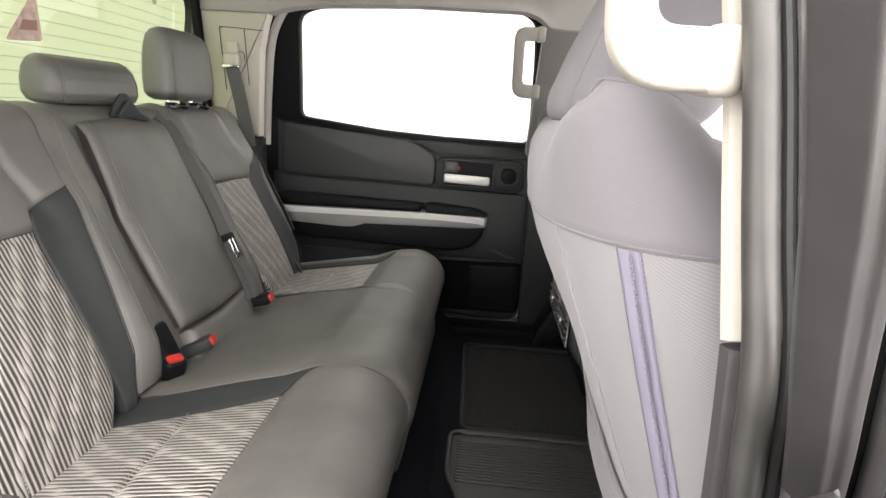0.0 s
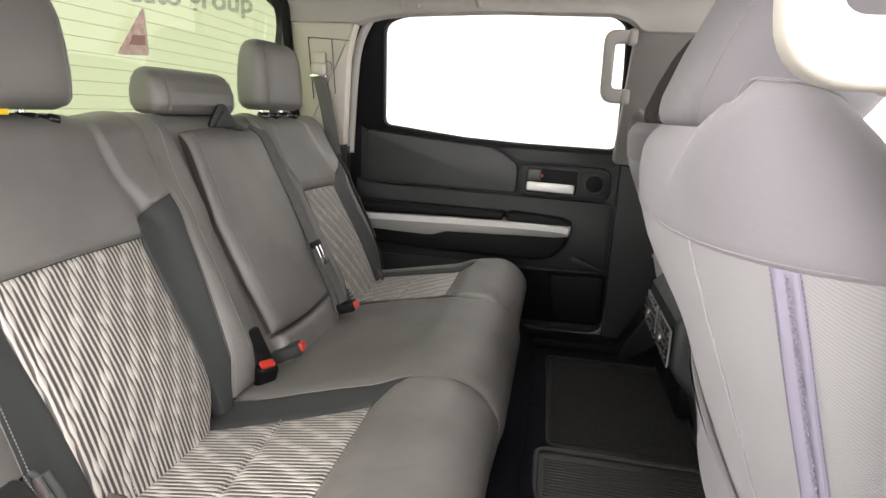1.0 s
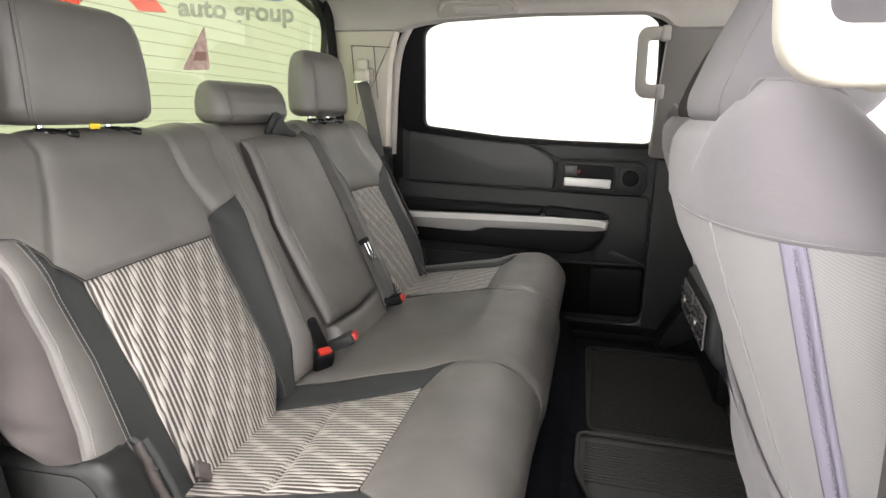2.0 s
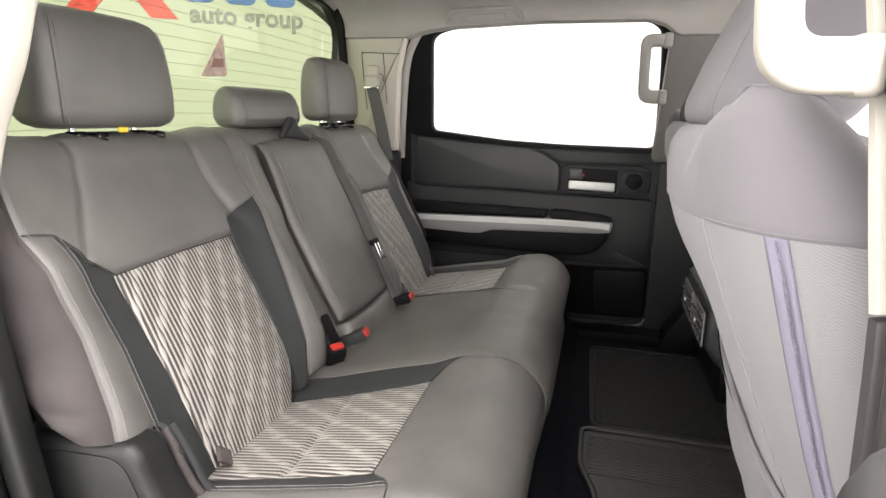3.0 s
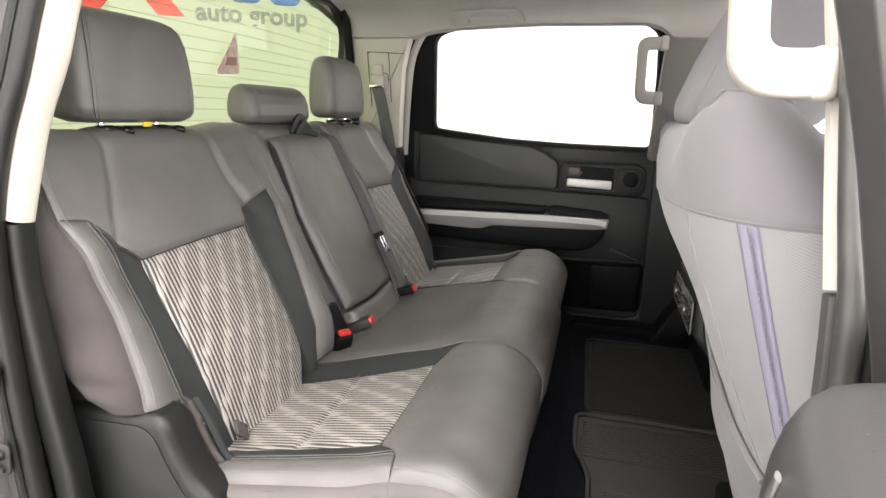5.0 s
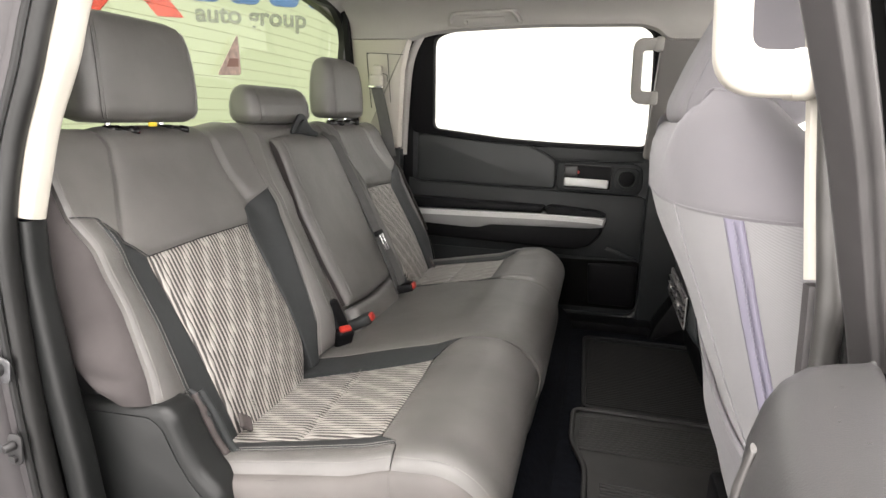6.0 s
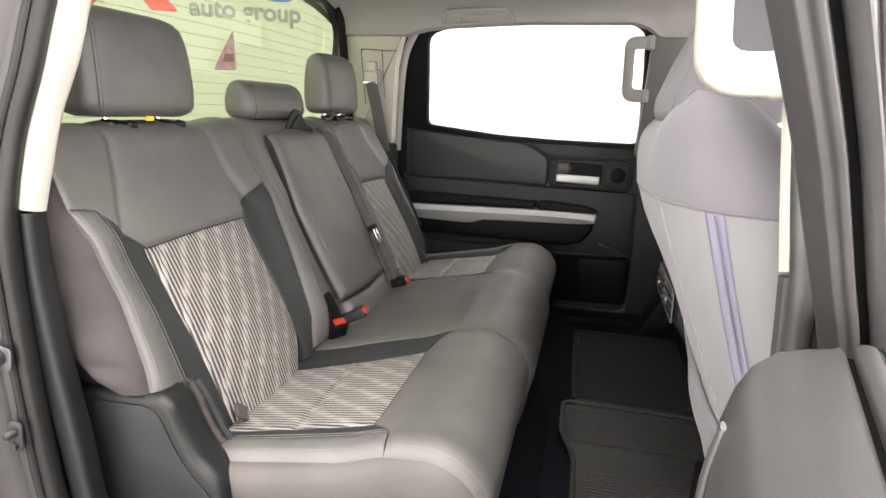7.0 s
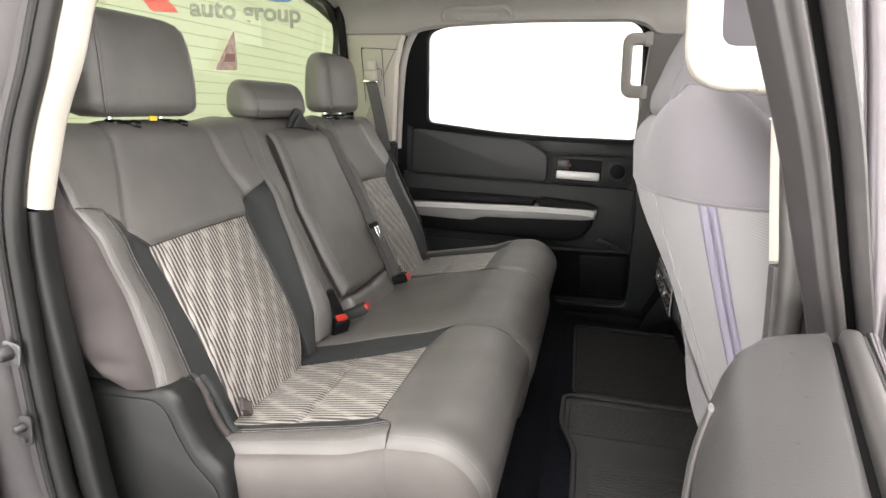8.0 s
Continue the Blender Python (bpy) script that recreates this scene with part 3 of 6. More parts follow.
def headrest(owner, cx, cy, z0, w, h, d, posts, lean=0.0, tall=True):
    """A stitched head restraint on two chrome posts."""
    rows = []
    prof = [(0.0, 0.80, 0.62), (0.03, 0.92, 0.82), (0.10, 0.99, 0.97), (0.3, 1.0, 1.0), (0.55, 0.985, 0.95), (0.75, 0.96, 0.86), (0.88, 0.92, 0.74), (0.96, 0.85, 0.56), (1.0, 0.70, 0.30)]
    if not tall:
        prof = [(0.0, 0.90, 0.60), (0.06, 0.97, 0.84), (0.22, 1.0, 1.0), (0.5, 1.0, 0.98), (0.75, 0.985, 0.84), (0.92, 0.95, 0.60), (1.0, 0.88, 0.30)]
    ks = [i / 26 for i in range(27)]
    for k in ks:
        fw = np.interp(k, [p[0] for p in prof], [p[1] for p in prof])
        fd = np.interp(k, [p[0] for p in prof], [p[2] for p in prof])
        rows.append([])
        for i in range(56):
            a = 2 * math.pi * i / 56
            c, s = math.cos(a), math.sin(a)
            x = math.copysign(abs(c) ** 0.55, c) * d / 2 * fd
            y = math.copysign(abs(s) ** 0.36, s) * w / 2 * fw
            x -= 0.010 * (2 * y / w) ** 2 * (1 if c > 0 else 0)
            rows[-1].append((cx + x + lean * k * h - 0.006 * k, cy + y, z0 + h * k))
    pad_ob = part("headrest", loft(rows), SEAT, owner, "grey leatherette headrest", smooth=60)
    for sgn in (-1, 1):
        line = []
        for k in ks[1:-2]:
            fw = np.interp(k, [p[0] for p in prof], [p[1] for p in prof])
            fd = np.interp(k, [p[0] for p in prof], [p[2] for p in prof])
            y = sgn * w / 2 * fw * 0.80
            s0 = 0.80 ** (1 / 0.36)
            c0 = math.sqrt(max(0, 1 - s0 * s0)) ** 0.55
            line.append((cx + c0 * d / 2 * fd - 0.010 * 0.64 * fw * fw + lean * k * h - 0.006 * k, cy + y, z0 + h * k))
        bm = bmesh.new()
        stitches([(i, 0) for i in range(len(line))], lambda p, q, hh: Vector(along(line, p / (len(line) - 1))) + Vector((hh, 0, 0)), lambda p, q: 0.0005, step=len(line) / 34, size=len(line) / 52, thick=0.0012, lift=0.0004, bm=bm)
        tagged(part("stitching", bm, STITCH, pad_ob), kind="stuff")
        part("seam", sweep([Vector(p) + Vector((-0.0004, sgn * 0.006, 0)) for p in line], ring(0.0011, 6), (0, 1, 0)), SEAT, pad_ob)
    for y in posts:
        part("post", cyl(0.006, 0.006, (cx - 0.005, y, z0 - 0.04), (cx - 0.005, y, z0 + 0.02)), CHROME, owner, "chrome headrest post")
        g = cyl(0.018, 0.015, (cx + 0.004, y, z0 - 0.020), (cx + 0.004, y, z0 - 0.005), n=24, bevel=0.003)
        cyl(0.0055, 0.0050, (cx + 0.012, y + 0.006, z0 - 0.012), (cx + 0.022, y + 0.026, z0 - 0.014), g, n=12)
        guide = part("post_guide", g, GLOSS_BLACK, owner, "glossy black headrest guide", smooth=40)
        part("release_knob", cyl(0.0085, 0.0075, (cx + 0.020, y + 0.022, z0 - 0.0135), (cx + 0.027, y + 0.037, z0 - 0.0155), n=16, bevel=0.0025), GLOSS_BLACK, guide, "round black release knob", smooth=40)
    return pad_ob


def outer_seat(label, across, seat_across, rest, base, tuck=0.0):
    """One outer rear seat. across and seat_across carry the near seat's y to this seat's."""
    seat = thing("rear_seat", base, label, "seat", "rear seat row")

    def place(s, y, h):
        return back_at(s, across(y), h - tuck * smooth(0.135 - y, 0, 0.06))

    def put(name, b, r, t, l, material, note="", **kw):
        return part(name, pad(b, r, t, l, place, back_height, **kw), material, seat, note, smooth=50)

    core = loft([[back_at(s, across(y), h) for s, h in ((-0.10, -0.025), (0.1, -0.025), (0.3, -0.025), (0.47, -0.025), (0.545, -0.02), (0.53, -0.10), (0.2, -0.10), (-0.10, -0.10))] for y in (0.07, 0.2, 0.35, 0.5, 0.660)])
    part("seat_core", core, SEAT_CORE, seat)
    top = S1 + ROLL * 1.9
    crest = [(0.372, 0.072), (0.365, 0.118), (0.335, 0.150), (0.292, 0.196)]
    dip = [(0.292, 0.196), (0.297, 0.34), (0.298, 0.484)]
    rise = [(0.298, 0.484), (0.328, 0.488), (0.345, 0.53), (0.357, 0.572)]
    shoulder = crest + dip[1:] + rise[1:]
    put("shoulder_panel", shoulder, [(0.357, 0.572), (0.42, 0.588), (0.49, 0.600), (top, 0.600)], [(top, 0.095), (top, 0.600)], [(0.372, 0.072), (0.45, 0.088), (top, 0.095)], SEAT, "grey leatherette shoulder panel", nu=170, nv=40, groove=0.004, soft=0.007)
    line = [tuple(along([(*q, 0) for q in shoulder], k / 80))[:2] for k in range(81)]
    part("shoulder_seam", sweep([Vector(place(u, v, back_height(u, v) - 0.0008)) for u, v in line], ring(0.0009, 6), (0, 0, 1)), SEAT_CORE, seat, "dark sewn seam")
    inner = [(-0.06, 0.205), (0.0, 0.201), (0.292, 0.196)]
    put("centre_panel", [(-0.06, 0.205), (-0.06, 0.410)], [(-0.06, 0.410), (-0.03, 0.436), (0.0, 0.462), (0.025, 0.476), (0.060, 0.482), (0.298, 0.484)], dip, inner, CLOTH, "striped woven cloth panel", nu=30, nv=30, groove=0.005, way=-1)
    seam_l = [(-0.02, 0.135), (0.079, 0.122), (0.19, 0.136), (0.30, 0.132), (0.365, 0.118)]
    put("inner_bolster", [(-0.06, 0.150), (-0.06, 0.203)], inner, [(0.365, 0.118), (0.335, 0.150), (0.292, 0.194)], [(-0.06, 0.150)] + seam_l, SEAT_DARK, "dark leatherette bolster", nu=16, nv=36, groove=0.005)
    edge_l = [(0.088, 0.060), (0.12, 0.068), (0.226, 0.082), (0.32, 0.080), (0.372, 0.072)]
    put("outer_bolster", [(0.088, 0.060), (0.074, 0.09), (0.079, 0.122)], seam_l[1:], [(0.372, 0.072), (0.365, 0.116)], edge_l, SEAT, "grey leatherette bolster", nu=16, nv=36, groove=0.004)
    seam_r = [(-0.06, 0.500), (0.049, 0.534), (0.212, 0.556), (0.357, 0.572)]
    put("inner_bolster", [(-0.03, 0.474), (-0.035, 0.505)], [(-0.035, 0.505)] + seam_r[1:], rise, [(-0.03, 0.474), (0.0, 0.478), (0.298, 0.486)], SEAT_DARK, "dark leatherette bolster", nu=16, nv=36, groove=0.003, soft=0.010)
    put("outer_bolster", [(-0.02, 0.515), (-0.02, 0.600)], [(-0.02, 0.600), (0.04, 0.618), (0.09, 0.655), (0.25, 0.668), (0.372, 0.666), (0.47, 0.668), (top, 0.650)], [(top, 0.602), (top, 0.650)], [(-0.02, 0.515), (0.049, 0.535), (0.212, 0.557), (0.357, 0.573), (0.42, 0.590), (0.49, 0.602), (top, 0.602)], SEAT, "grey leatherette bolster", nu=18, nv=60, groove=0.004)
    thread(seat, [[(s, y - 0.006) for s, y in seam_l], [(s, y + 0.004) for s, y in seam_l[1:]], [(s, y + 0.007) for s, y in edge_l] + [(0.45, 0.096), (0.50, 0.101)], [(s, y + 0.005) for s, y in seam_r], [(s, y - 0.005) for s, y in seam_r[1:]], [(s, y + 0.036) for s, y in seam_r[1:]] + [(0.42, 0.622), (0.48, 0.634)]], place, back_height)

    # outboard flank of the backrest
    def flank(s, d, h):
        edge = np.interp(s, [0.088, 0.12, 0.226, 0.32, 0.372, 0.45, 0.5], [0.058, 0.066, 0.080, 0.078, 0.070, 0.085, 0.092])
        return back_at(s, across(edge - 0.004 - h - 0.03 * math.sin(min(1, d / 0.14) * math.pi) ** 0.7), back_height(s, edge) - 0.012 - d)

    def wrinkle(s, d):
        return 0.004 * bump(s - 0.55 * d, 0.108, 0.010) * bump(d, 0.030, 0.022) - 0.004 * bump(s - 0.5 * d, 0.128, 0.008) * bump(d, 0.036, 0.026) + 0.002 * bump(s - 0.4 * d, 0.160, 0.012) * bump(d, 0.03, 0.03)

    part("side_panel", pad([(0.088, 0.0), (0.104, 0.03), (0.140, 0.06), (0.215, 0.105), (0.32, 0.16)], [(0.32, 0.16), (0.50, 0.16)], [(0.50, 0.0), (0.50, 0.16)], [(0.088, 0.0), (0.226, 0.0), (0.372, 0.0), (0.50, 0.0)], flank, wrinkle, nu=36, nv=60, groove=0.004), SEAT_SIDE, seat, "charcoal cloth side panel")
    # anchor tag tucked at the foot of the cloth
    tag_turn = Matrix((OUT, Vector((0, 1, 0)), -UP)).transposed().to_4x4()
    tag = part("anchor_tag", rbox((0.008, 0.034, 0.026), place(-0.020, 0.204, 0.024), 0.0035, tag_turn @ pose(0, 0, 0, 38, 0, 16), seg=3), FLAP, seat, "small brown leatherette anchor tag")
    tagged(part("stitching", stitches([(0.006, 0.233), (-0.024, 0.226)], place, lambda s, y: 0.032, step=0.005, size=0.0034, thick=0.0014), STITCH, tag), kind="stuff")

    # cushion
    def sit(x, y, h):
        return cushion_at(x, seat_across(y), h)

    def lay(name, b, r, t, l, material, note="", **kw):
        return part(name, pad(b, r, t, l, sit, cushion_height, **kw), material, seat, note, smooth=50)

    end = X1 + FRONT * 1.75 + 0.10
    core = loft([[cushion_at(x, seat_across(y), h) for x, h in ((0.2, -0.012), (0.4, -0.01), (0.6, -0.01), (0.70, -0.012), (0.79, -0.012), (end, -0.012), (end, -0.10), (0.6, -0.16), (0.2, -0.16))] for y in (0.085, 0.25, 0.42, 0.572)])
    part("cushion_core", core, SEAT_CORE, seat)
    ins_out = [(0.22, 0.172), (0.29, 0.175), (0.40, 0.180), (0.523, 0.190)]
    ins_in = [(0.22, 0.425), (0.29, 0.440), (0.40, 0.462), (0.521, 0.494)]
    mid_o, mid_i = (0.392, 0.180), (0.383, 0.459)
    lay("cushion_panel", [ins_out[0], ins_in[0]], ins_in[:2] + [mid_i], [mid_o, mid_i], ins_out[:2] + [mid_o], CLOTH, "striped woven cloth panel", nu=24, nv=16, groove=0.004, soft=0.012)
    lay("cushion_panel", [mid_o, mid_i], [mid_i, ins_in[-1]], [ins_out[-1], ins_in[-1]], [mid_o, ins_out[-1]], CLOTH, "striped woven cloth panel", nu=24, nv=16, groove=0.004, soft=0.012)
    lay("cushion_wedge", [(0.22, 0.427), (0.22, 0.52)], [(0.22, 0.52), (0.34, 0.530), (0.428, 0.548), (0.578, 0.576)], [(0.521, 0.496), (0.545, 0.540), (0.578, 0.576)], [(0.22, 0.427)] + [(x, y + 0.002) for x, y in ins_in[1:]], SEAT_DARK, "dark leatherette wedge", nu=16, nv=30, groove=0.004)
    rim = [(0.22, 0.094), (0.40, 0.093), (0.52, 0.091), (0.572, 0.090)]
    seam_o = [(0.22, 0.136), (0.40, 0.140), (0.50, 0.145), (0.566, 0.134)]
    lay("cushion_rim", [(0.22, 0.138), (0.22, 0.170)], [(x, y - 0.002) for x, y in ins_out], [(0.566, 0.136), (0.552, 0.158), (0.523, 0.188)], [(x, y + 0.001) for x, y in seam_o], SEAT_DARK, "dark leatherette rim", nu=10, nv=30, groove=0.003, soft=0.010)
    lay("cushion_edge", [(0.22, 0.094), (0.22, 0.135)], [(x, y - 0.001) for x, y in seam_o], [(0.572, 0.090), (0.566, 0.133)], rim, SEAT, "grey leatherette edge strip", nu=10, nv=30, groove=0.003, soft=0.010)
    lay("cushion_front", [(0.574, 0.090), (0.568, 0.134), (0.554, 0.160), (0.525, 0.190), (0.523, 0.34), (0.523, 0.494), (0.547, 0.540), (0.580, 0.576)], [(0.580, 0.576), (0.70, 0.576), (end, 0.576)], [(end, 0.086), (end, 0.576)], [(0.574, 0.090), (0.60, 0.0895), (0.64, 0.089), (0.75, 0.088), (end, 0.088)], SEAT, "grey leatherette cushion front", nu=44, nv=40, groove=0.004, soft=0.012)
    thread(seat, [[(x, y + 0.012) for x, y in rim] + [(0.64, 0.101), (0.70, 0.100), (0.76, 0.100)], [(x, y - 0.005) for x, y in seam_o], [(x, y + 0.004) for x, y in seam_o], [(x, y - 0.006) for x, y in ((0.30, 0.523), (0.428, 0.546), (0.572, 0.571))], [(x, 0.180 + 0.279 * k) for k, x in ((0, 0.388), (0.5, 0.384), (1, 0.380))]], sit, cushion_height)

    def skirt(x, d, h):
        q = cushion_at(x, 0, cushion_height(x, 0.091) - 0.0015)
        heart = Vector((min(q.x, 0.60), 0, 0.79))
        w = q.lerp(heart, min(1, d / 0.17))
        return (w.x, seat_across(0.0925 - h - 0.022 * math.sin(min(1, d / 0.17) ** 0.6 * math.pi)), w.z)

    part("cushion_side", pad([(0.24, 0.0), (0.24, 0.165)], [(0.24, 0.165), (0.60, 0.165)], [(0.572, 0.0), (0.60, 0.165)], [(0.24, 0.0), (0.40, 0.0), (0.572, 0.0)], skirt, lambda a, b: 0.0, nu=20, nv=24, groove=0.0015, soft=0.006), SIDE_VINYL, seat, "brownish grey vinyl cushion side", smooth=60)
    part("cushion_corner", pad([(0.5722, 0.0), (0.6002, 0.165)], [(0.6002, 0.165), (end, 0.165)], [(end, 0.0), (end, 0.165)], [(0.5722, 0.0), (0.70, 0.0), (end, 0.0)], skirt, lambda a, b: 0.0, nu=20, nv=30, groove=0.0015, soft=0.006), SIDE_VINYL, seat, "brownish grey vinyl cushion corner", smooth=60)
    headrest(seat, *rest)
    return seat


near = outer_seat("grey leatherette rear seat with striped cloth panels beside the open door", lambda y: y, lambda y: y, (0.0, 0.335, 1.425, 0.282, 0.178, 0.108, (0.272, 0.402)), (0.45, 0.35, 0.72))
far_keys = ([0.0, 0.03, 0.07, 0.115, 0.2, 0.484, 0.57, 0.67], [1.505, 1.488, 1.470, 1.453, 1.357, 1.125, 1.06, 1.02])
far_sit = ([0.0, 0.080, 0.175, 0.19, 0.44, 0.495, 0.576], [1.56, 1.50, 1.405, 1.395, 1.15, 1.125, 1.048])
far = outer_seat("grey leatherette rear seat with striped cloth panels beside the closed door", lambda y: float(np.interp(y, *far_keys)), lambda y: float(np.interp(y, *far_sit)), (0.0, 1.208, 1.432, 0.250, 0.178, 0.105, (1.145, 1.265)), (0.45, 1.25, 0.72), tuck=0.05)

# middle seat
mid = thing("middle_seat", (0.45, 0.84, 0.72), "plain grey leatherette middle rear seat with folding backrest", "seat", "rear seat row")


core = loft([[back_at(s, y, h) for s, h in ((-0.10, 0.0), (0.1, 0.0), (0.44, -0.002), (0.47, 0.000), (0.49, 0.006), (0.51, 0.012), (0.53, 0.015), (0.56, 0.012), (0.58, 0.004), (0.53, -0.10), (-0.10, -0.10))] for y in (0.66, 0.84, 1.03)])
part("seat_core", core, SEAT, mid)
edge_m = [(0.035, 0.694), (0.15, 0.687), (0.28, 0.686), (0.40, 0.704), (0.475, 0.712)]


def mid_face(s, y):
    return 0.031 - 0.010 * ((y - 0.848) / 0.155) ** 6 + 0.004 * bump(s, 0.2, 0.2) - 0.012 * smooth(s, 0.44, 0.49)


side_m = loft([[back_at(s, float(np.interp(s, [p[0] for p in edge_m], [p[1] for p in edge_m])) + 0.004 if w < 0 else 1.000, h) for h, w in ((-0.05, -1), (0.006, -1), (0.013, -1), (0.010, 1), (0.004, 1), (-0.05, 1))] for s in (0.037, 0.09, 0.15, 0.22, 0.28, 0.34, 0.40, 0.44, 0.472)])
part("back_sides", side_m, SEAT_SIDE, mid, "dark cloth sides of the folding backrest", smooth=60)
part("back_panel", pad([(0.035, 0.694), (0.028, 0.84), (0.035, 0.985)], [(0.035, 0.985), (0.25, 1.005), (0.475, 1.005)], [(0.475, 0.712), (0.482, 0.85), (0.475, 1.005)], edge_m, back_at, mid_face, nu=40, nv=48, groove=0.007, soft=0.012, skirt=0.004), SEAT, mid, "grey leatherette centre back panel", smooth=60)
part("panel_seam", sweep([back_at(s, y + 0.022, mid_face(s, y + 0.022) + 0.0002) for s, y in [tuple(along([(*q, 0) for q in edge_m], k / 30))[:2] for k in range(1, 31)]], ring(0.0009, 6), (0, 1, 0)), SEAT, mid)
part("back_foot", pad([(-0.05, 0.668), (-0.05, 0.965)], [(-0.05, 0.965), (0.028, 0.975)], [(0.026, 0.700), (0.018, 0.84), (0.026, 0.975)], [(-0.05, 0.668), (-0.01, 0.690), (0.026, 0.700)], back_at, lambda s, y: 0.034, nu=30, nv=16, groove=0.010, soft=0.014, skirt=0.03), SEAT, mid, "grey leatherette foot roll", smooth=60)
end = X1 + FRONT * 1.75 + 0.10
core = loft([[cushion_at(x, y, h) for x, h in ((0.2, -0.012), (0.4, -0.01), (0.6, -0.01), (0.70, -0.012), (0.79, -0.012), (end, -0.012), (end, -0.10), (0.6, -0.16), (0.2, -0.16))] for y in (0.585, 0.8, 1.04)])
part("cushion_core", core, SEAT_CORE, mid)
part("cushion", pad([(0.24, 0.530), (0.22, 0.8), (0.24, 1.07)], [(0.24, 1.07), (0.40, 1.10), (0.52, 1.10), (0.60, 1.046), (end, 1.046)], [(end, 0.578), (end, 1.046)], [(0.24, 0.530), (0.34, 0.532), (0.428, 0.550), (0.58, 0.578), (end, 0.578)], cushion_at, lambda x, y: 0.012 + 0.012 * smooth(x, 0.50, 0.58) * (1 - smooth(x, 0.72, 0.8)), nu=36, nv=60, groove=0.007, soft=0.02), SEAT, mid, "plain grey leatherette cushion", smooth=60)
headrest(mid, -0.02, 0.846, 1.418, 0.292, 0.092, 0.104, (0.775, 0.895), tall=False)
foot_s = Vector((0.040, 0.868, 1.398))
across_s = Vector((0.35, 0.94, 0))
for k, (tri, push) in enumerate((([(-0.036, -0.006), (-0.022, 0.022), (-0.006, 0.046), (0.010, 0.044), (0.022, 0.026), (0.040, 0.004), (0.062, -0.004), (0.060, -0.014)], 0.010), ([(-0.026, -0.006), (-0.010, 0.018), (0.004, 0.034), (0.018, 0.020), (0.030, -0.006)], 0.020))):
    edge_s = rounded([tuple(foot_s + across_s * u + Vector((0, 0, z))) for u, z in tri], 0.008, 4)
    part("pull_strap", prism(edge_s, (push * 0.94, -push * 0.35, 0.002), bevel=0.003), SEAT_DARK, mid, "dark folded pull strap")


# ---- closed door on the far side ----
DOOR_Y = 1.634


def pane_y(z):
    """The door's upper frame leans in."""
    return DOOR_Y + 0.004 - 0.27 * max(0, z - 1.37)


door = thing("door_1", (0.55, 1.66, 0.72), "closed dark rear door with silver trim and pale window", "door", kind="structure")
# inner skin, from the belt down; a black sheet gives the pocket's shade
skin = [(0.06, 0.70), (1.02, 0.70), (1.02, 1.345), (0.67, 1.350), (0.47, 1.360), (0.20, 1.390), (0.06, 1.395)]
part("door_skin", prism([(x, DOOR_Y + 0.012, z) for x, z in rounded(skin, 0.03)], (0, 0.05, 0)), TRIM, door)
part("middle_band", prism([(x, DOOR_Y + 0.012, z) for x, z in rounded([(0.09, 0.95), (0.985, 0.95), (0.985, 1.185), (0.69, 1.190), (0.14, 1.200), (0.09, 1.22)], 0.025)], (0, -0.014, 0), bevel=0.006), TRIM, door)
upper = rounded([(0.135, 1.206), (0.664, 1.196), (0.664, 1.296), (0.60, 1.335), (0.56, 1.350), (0.47, 1.354), (0.20, 1.378), (0.135, 1.382)], 0.022)
part("upper_pad", prism([(x, DOOR_Y + 0.012, z) for x, z in upper], (0, -0.022, 0), bevel=0.008, seg=3), TRIM_SOFT, door, "soft dark upper pad")
handle_field = rounded([(0.669, 1.194), (0.95, 1.186), (0.968, 1.215), (0.964, 1.285), (0.935, 1.300), (0.669, 1.297)], 0.02)
part("handle_field", prism([(x, DOOR_Y + 0.012, z) for x, z in handle_field], (0, -0.017, 0), bevel=0.006), TRIM, door)
part("belt_edge", prism([(x, DOOR_Y + 0.012, z) for x, z in rounded([(0.565, 1.352), (0.605, 1.338), (0.668, 1.302), (0.97, 1.305), (0.985, 1.345), (0.67, 1.352)], 0.008)], (0, -0.012, 0), bevel=0.004), TRIM_SOFT, door)
# release handle in its well
well = rounded([(0.694, 1.203), (0.860, 1.205), (0.860, 1.286), (0.694, 1.290)], 0.010)
part("handle_well", prism([(x, DOOR_Y - 0.0055, z) for x, z in well], (0, -0.003, 0)), BLACK, door, "black handle well")
loop = [(x, DOOR_Y - 0.007, z) for x, z in well]
part("well_rim", sweep(loop + loop[:1], ring(0.003, 8), (0, 1, 0)), TRIM_GREY, door)
bm = rbox((0.155, 0.016, 0.030), (0.773, DOOR_Y - 0.022, 1.227), 0.006, pose(0, 0, 0, 0, 1.5), seg=3)
part("release_handle", bm, BRIGHT, door, "silver release handle")
part("lock_button", rbox((0.045, 0.012, 0.036), (0.718, DOOR_Y - 0.016, 1.266), 0.004), TRIM_GREY, door)
part("lock_mark", rbox((0.007, 0.003, 0.010), (0.744, DOOR_Y - 0.0225, 1.264), 0.001), RED, door, "red lock mark")
# round knob plate
plate = rounded([(0.872, 1.208), (0.952, 1.206), (0.956, 1.284), (0.872, 1.286)], 0.026)
part("tweeter_plate", prism([(x, DOOR_Y - 0.004, z) for x, z in plate], (0, -0.006, 0), bevel=0.003), TRIM, door)
part("tweeter_ring", sweep([(0.913 + 0.029 * math.cos(a), DOOR_Y - 0.010, 1.247 + 0.029 * math.sin(a)) for a in [2 * math.pi * i / 28 for i in range(29)]], ring(0.003, 8), (0, 1, 0)), TRIM_SOFT, door)
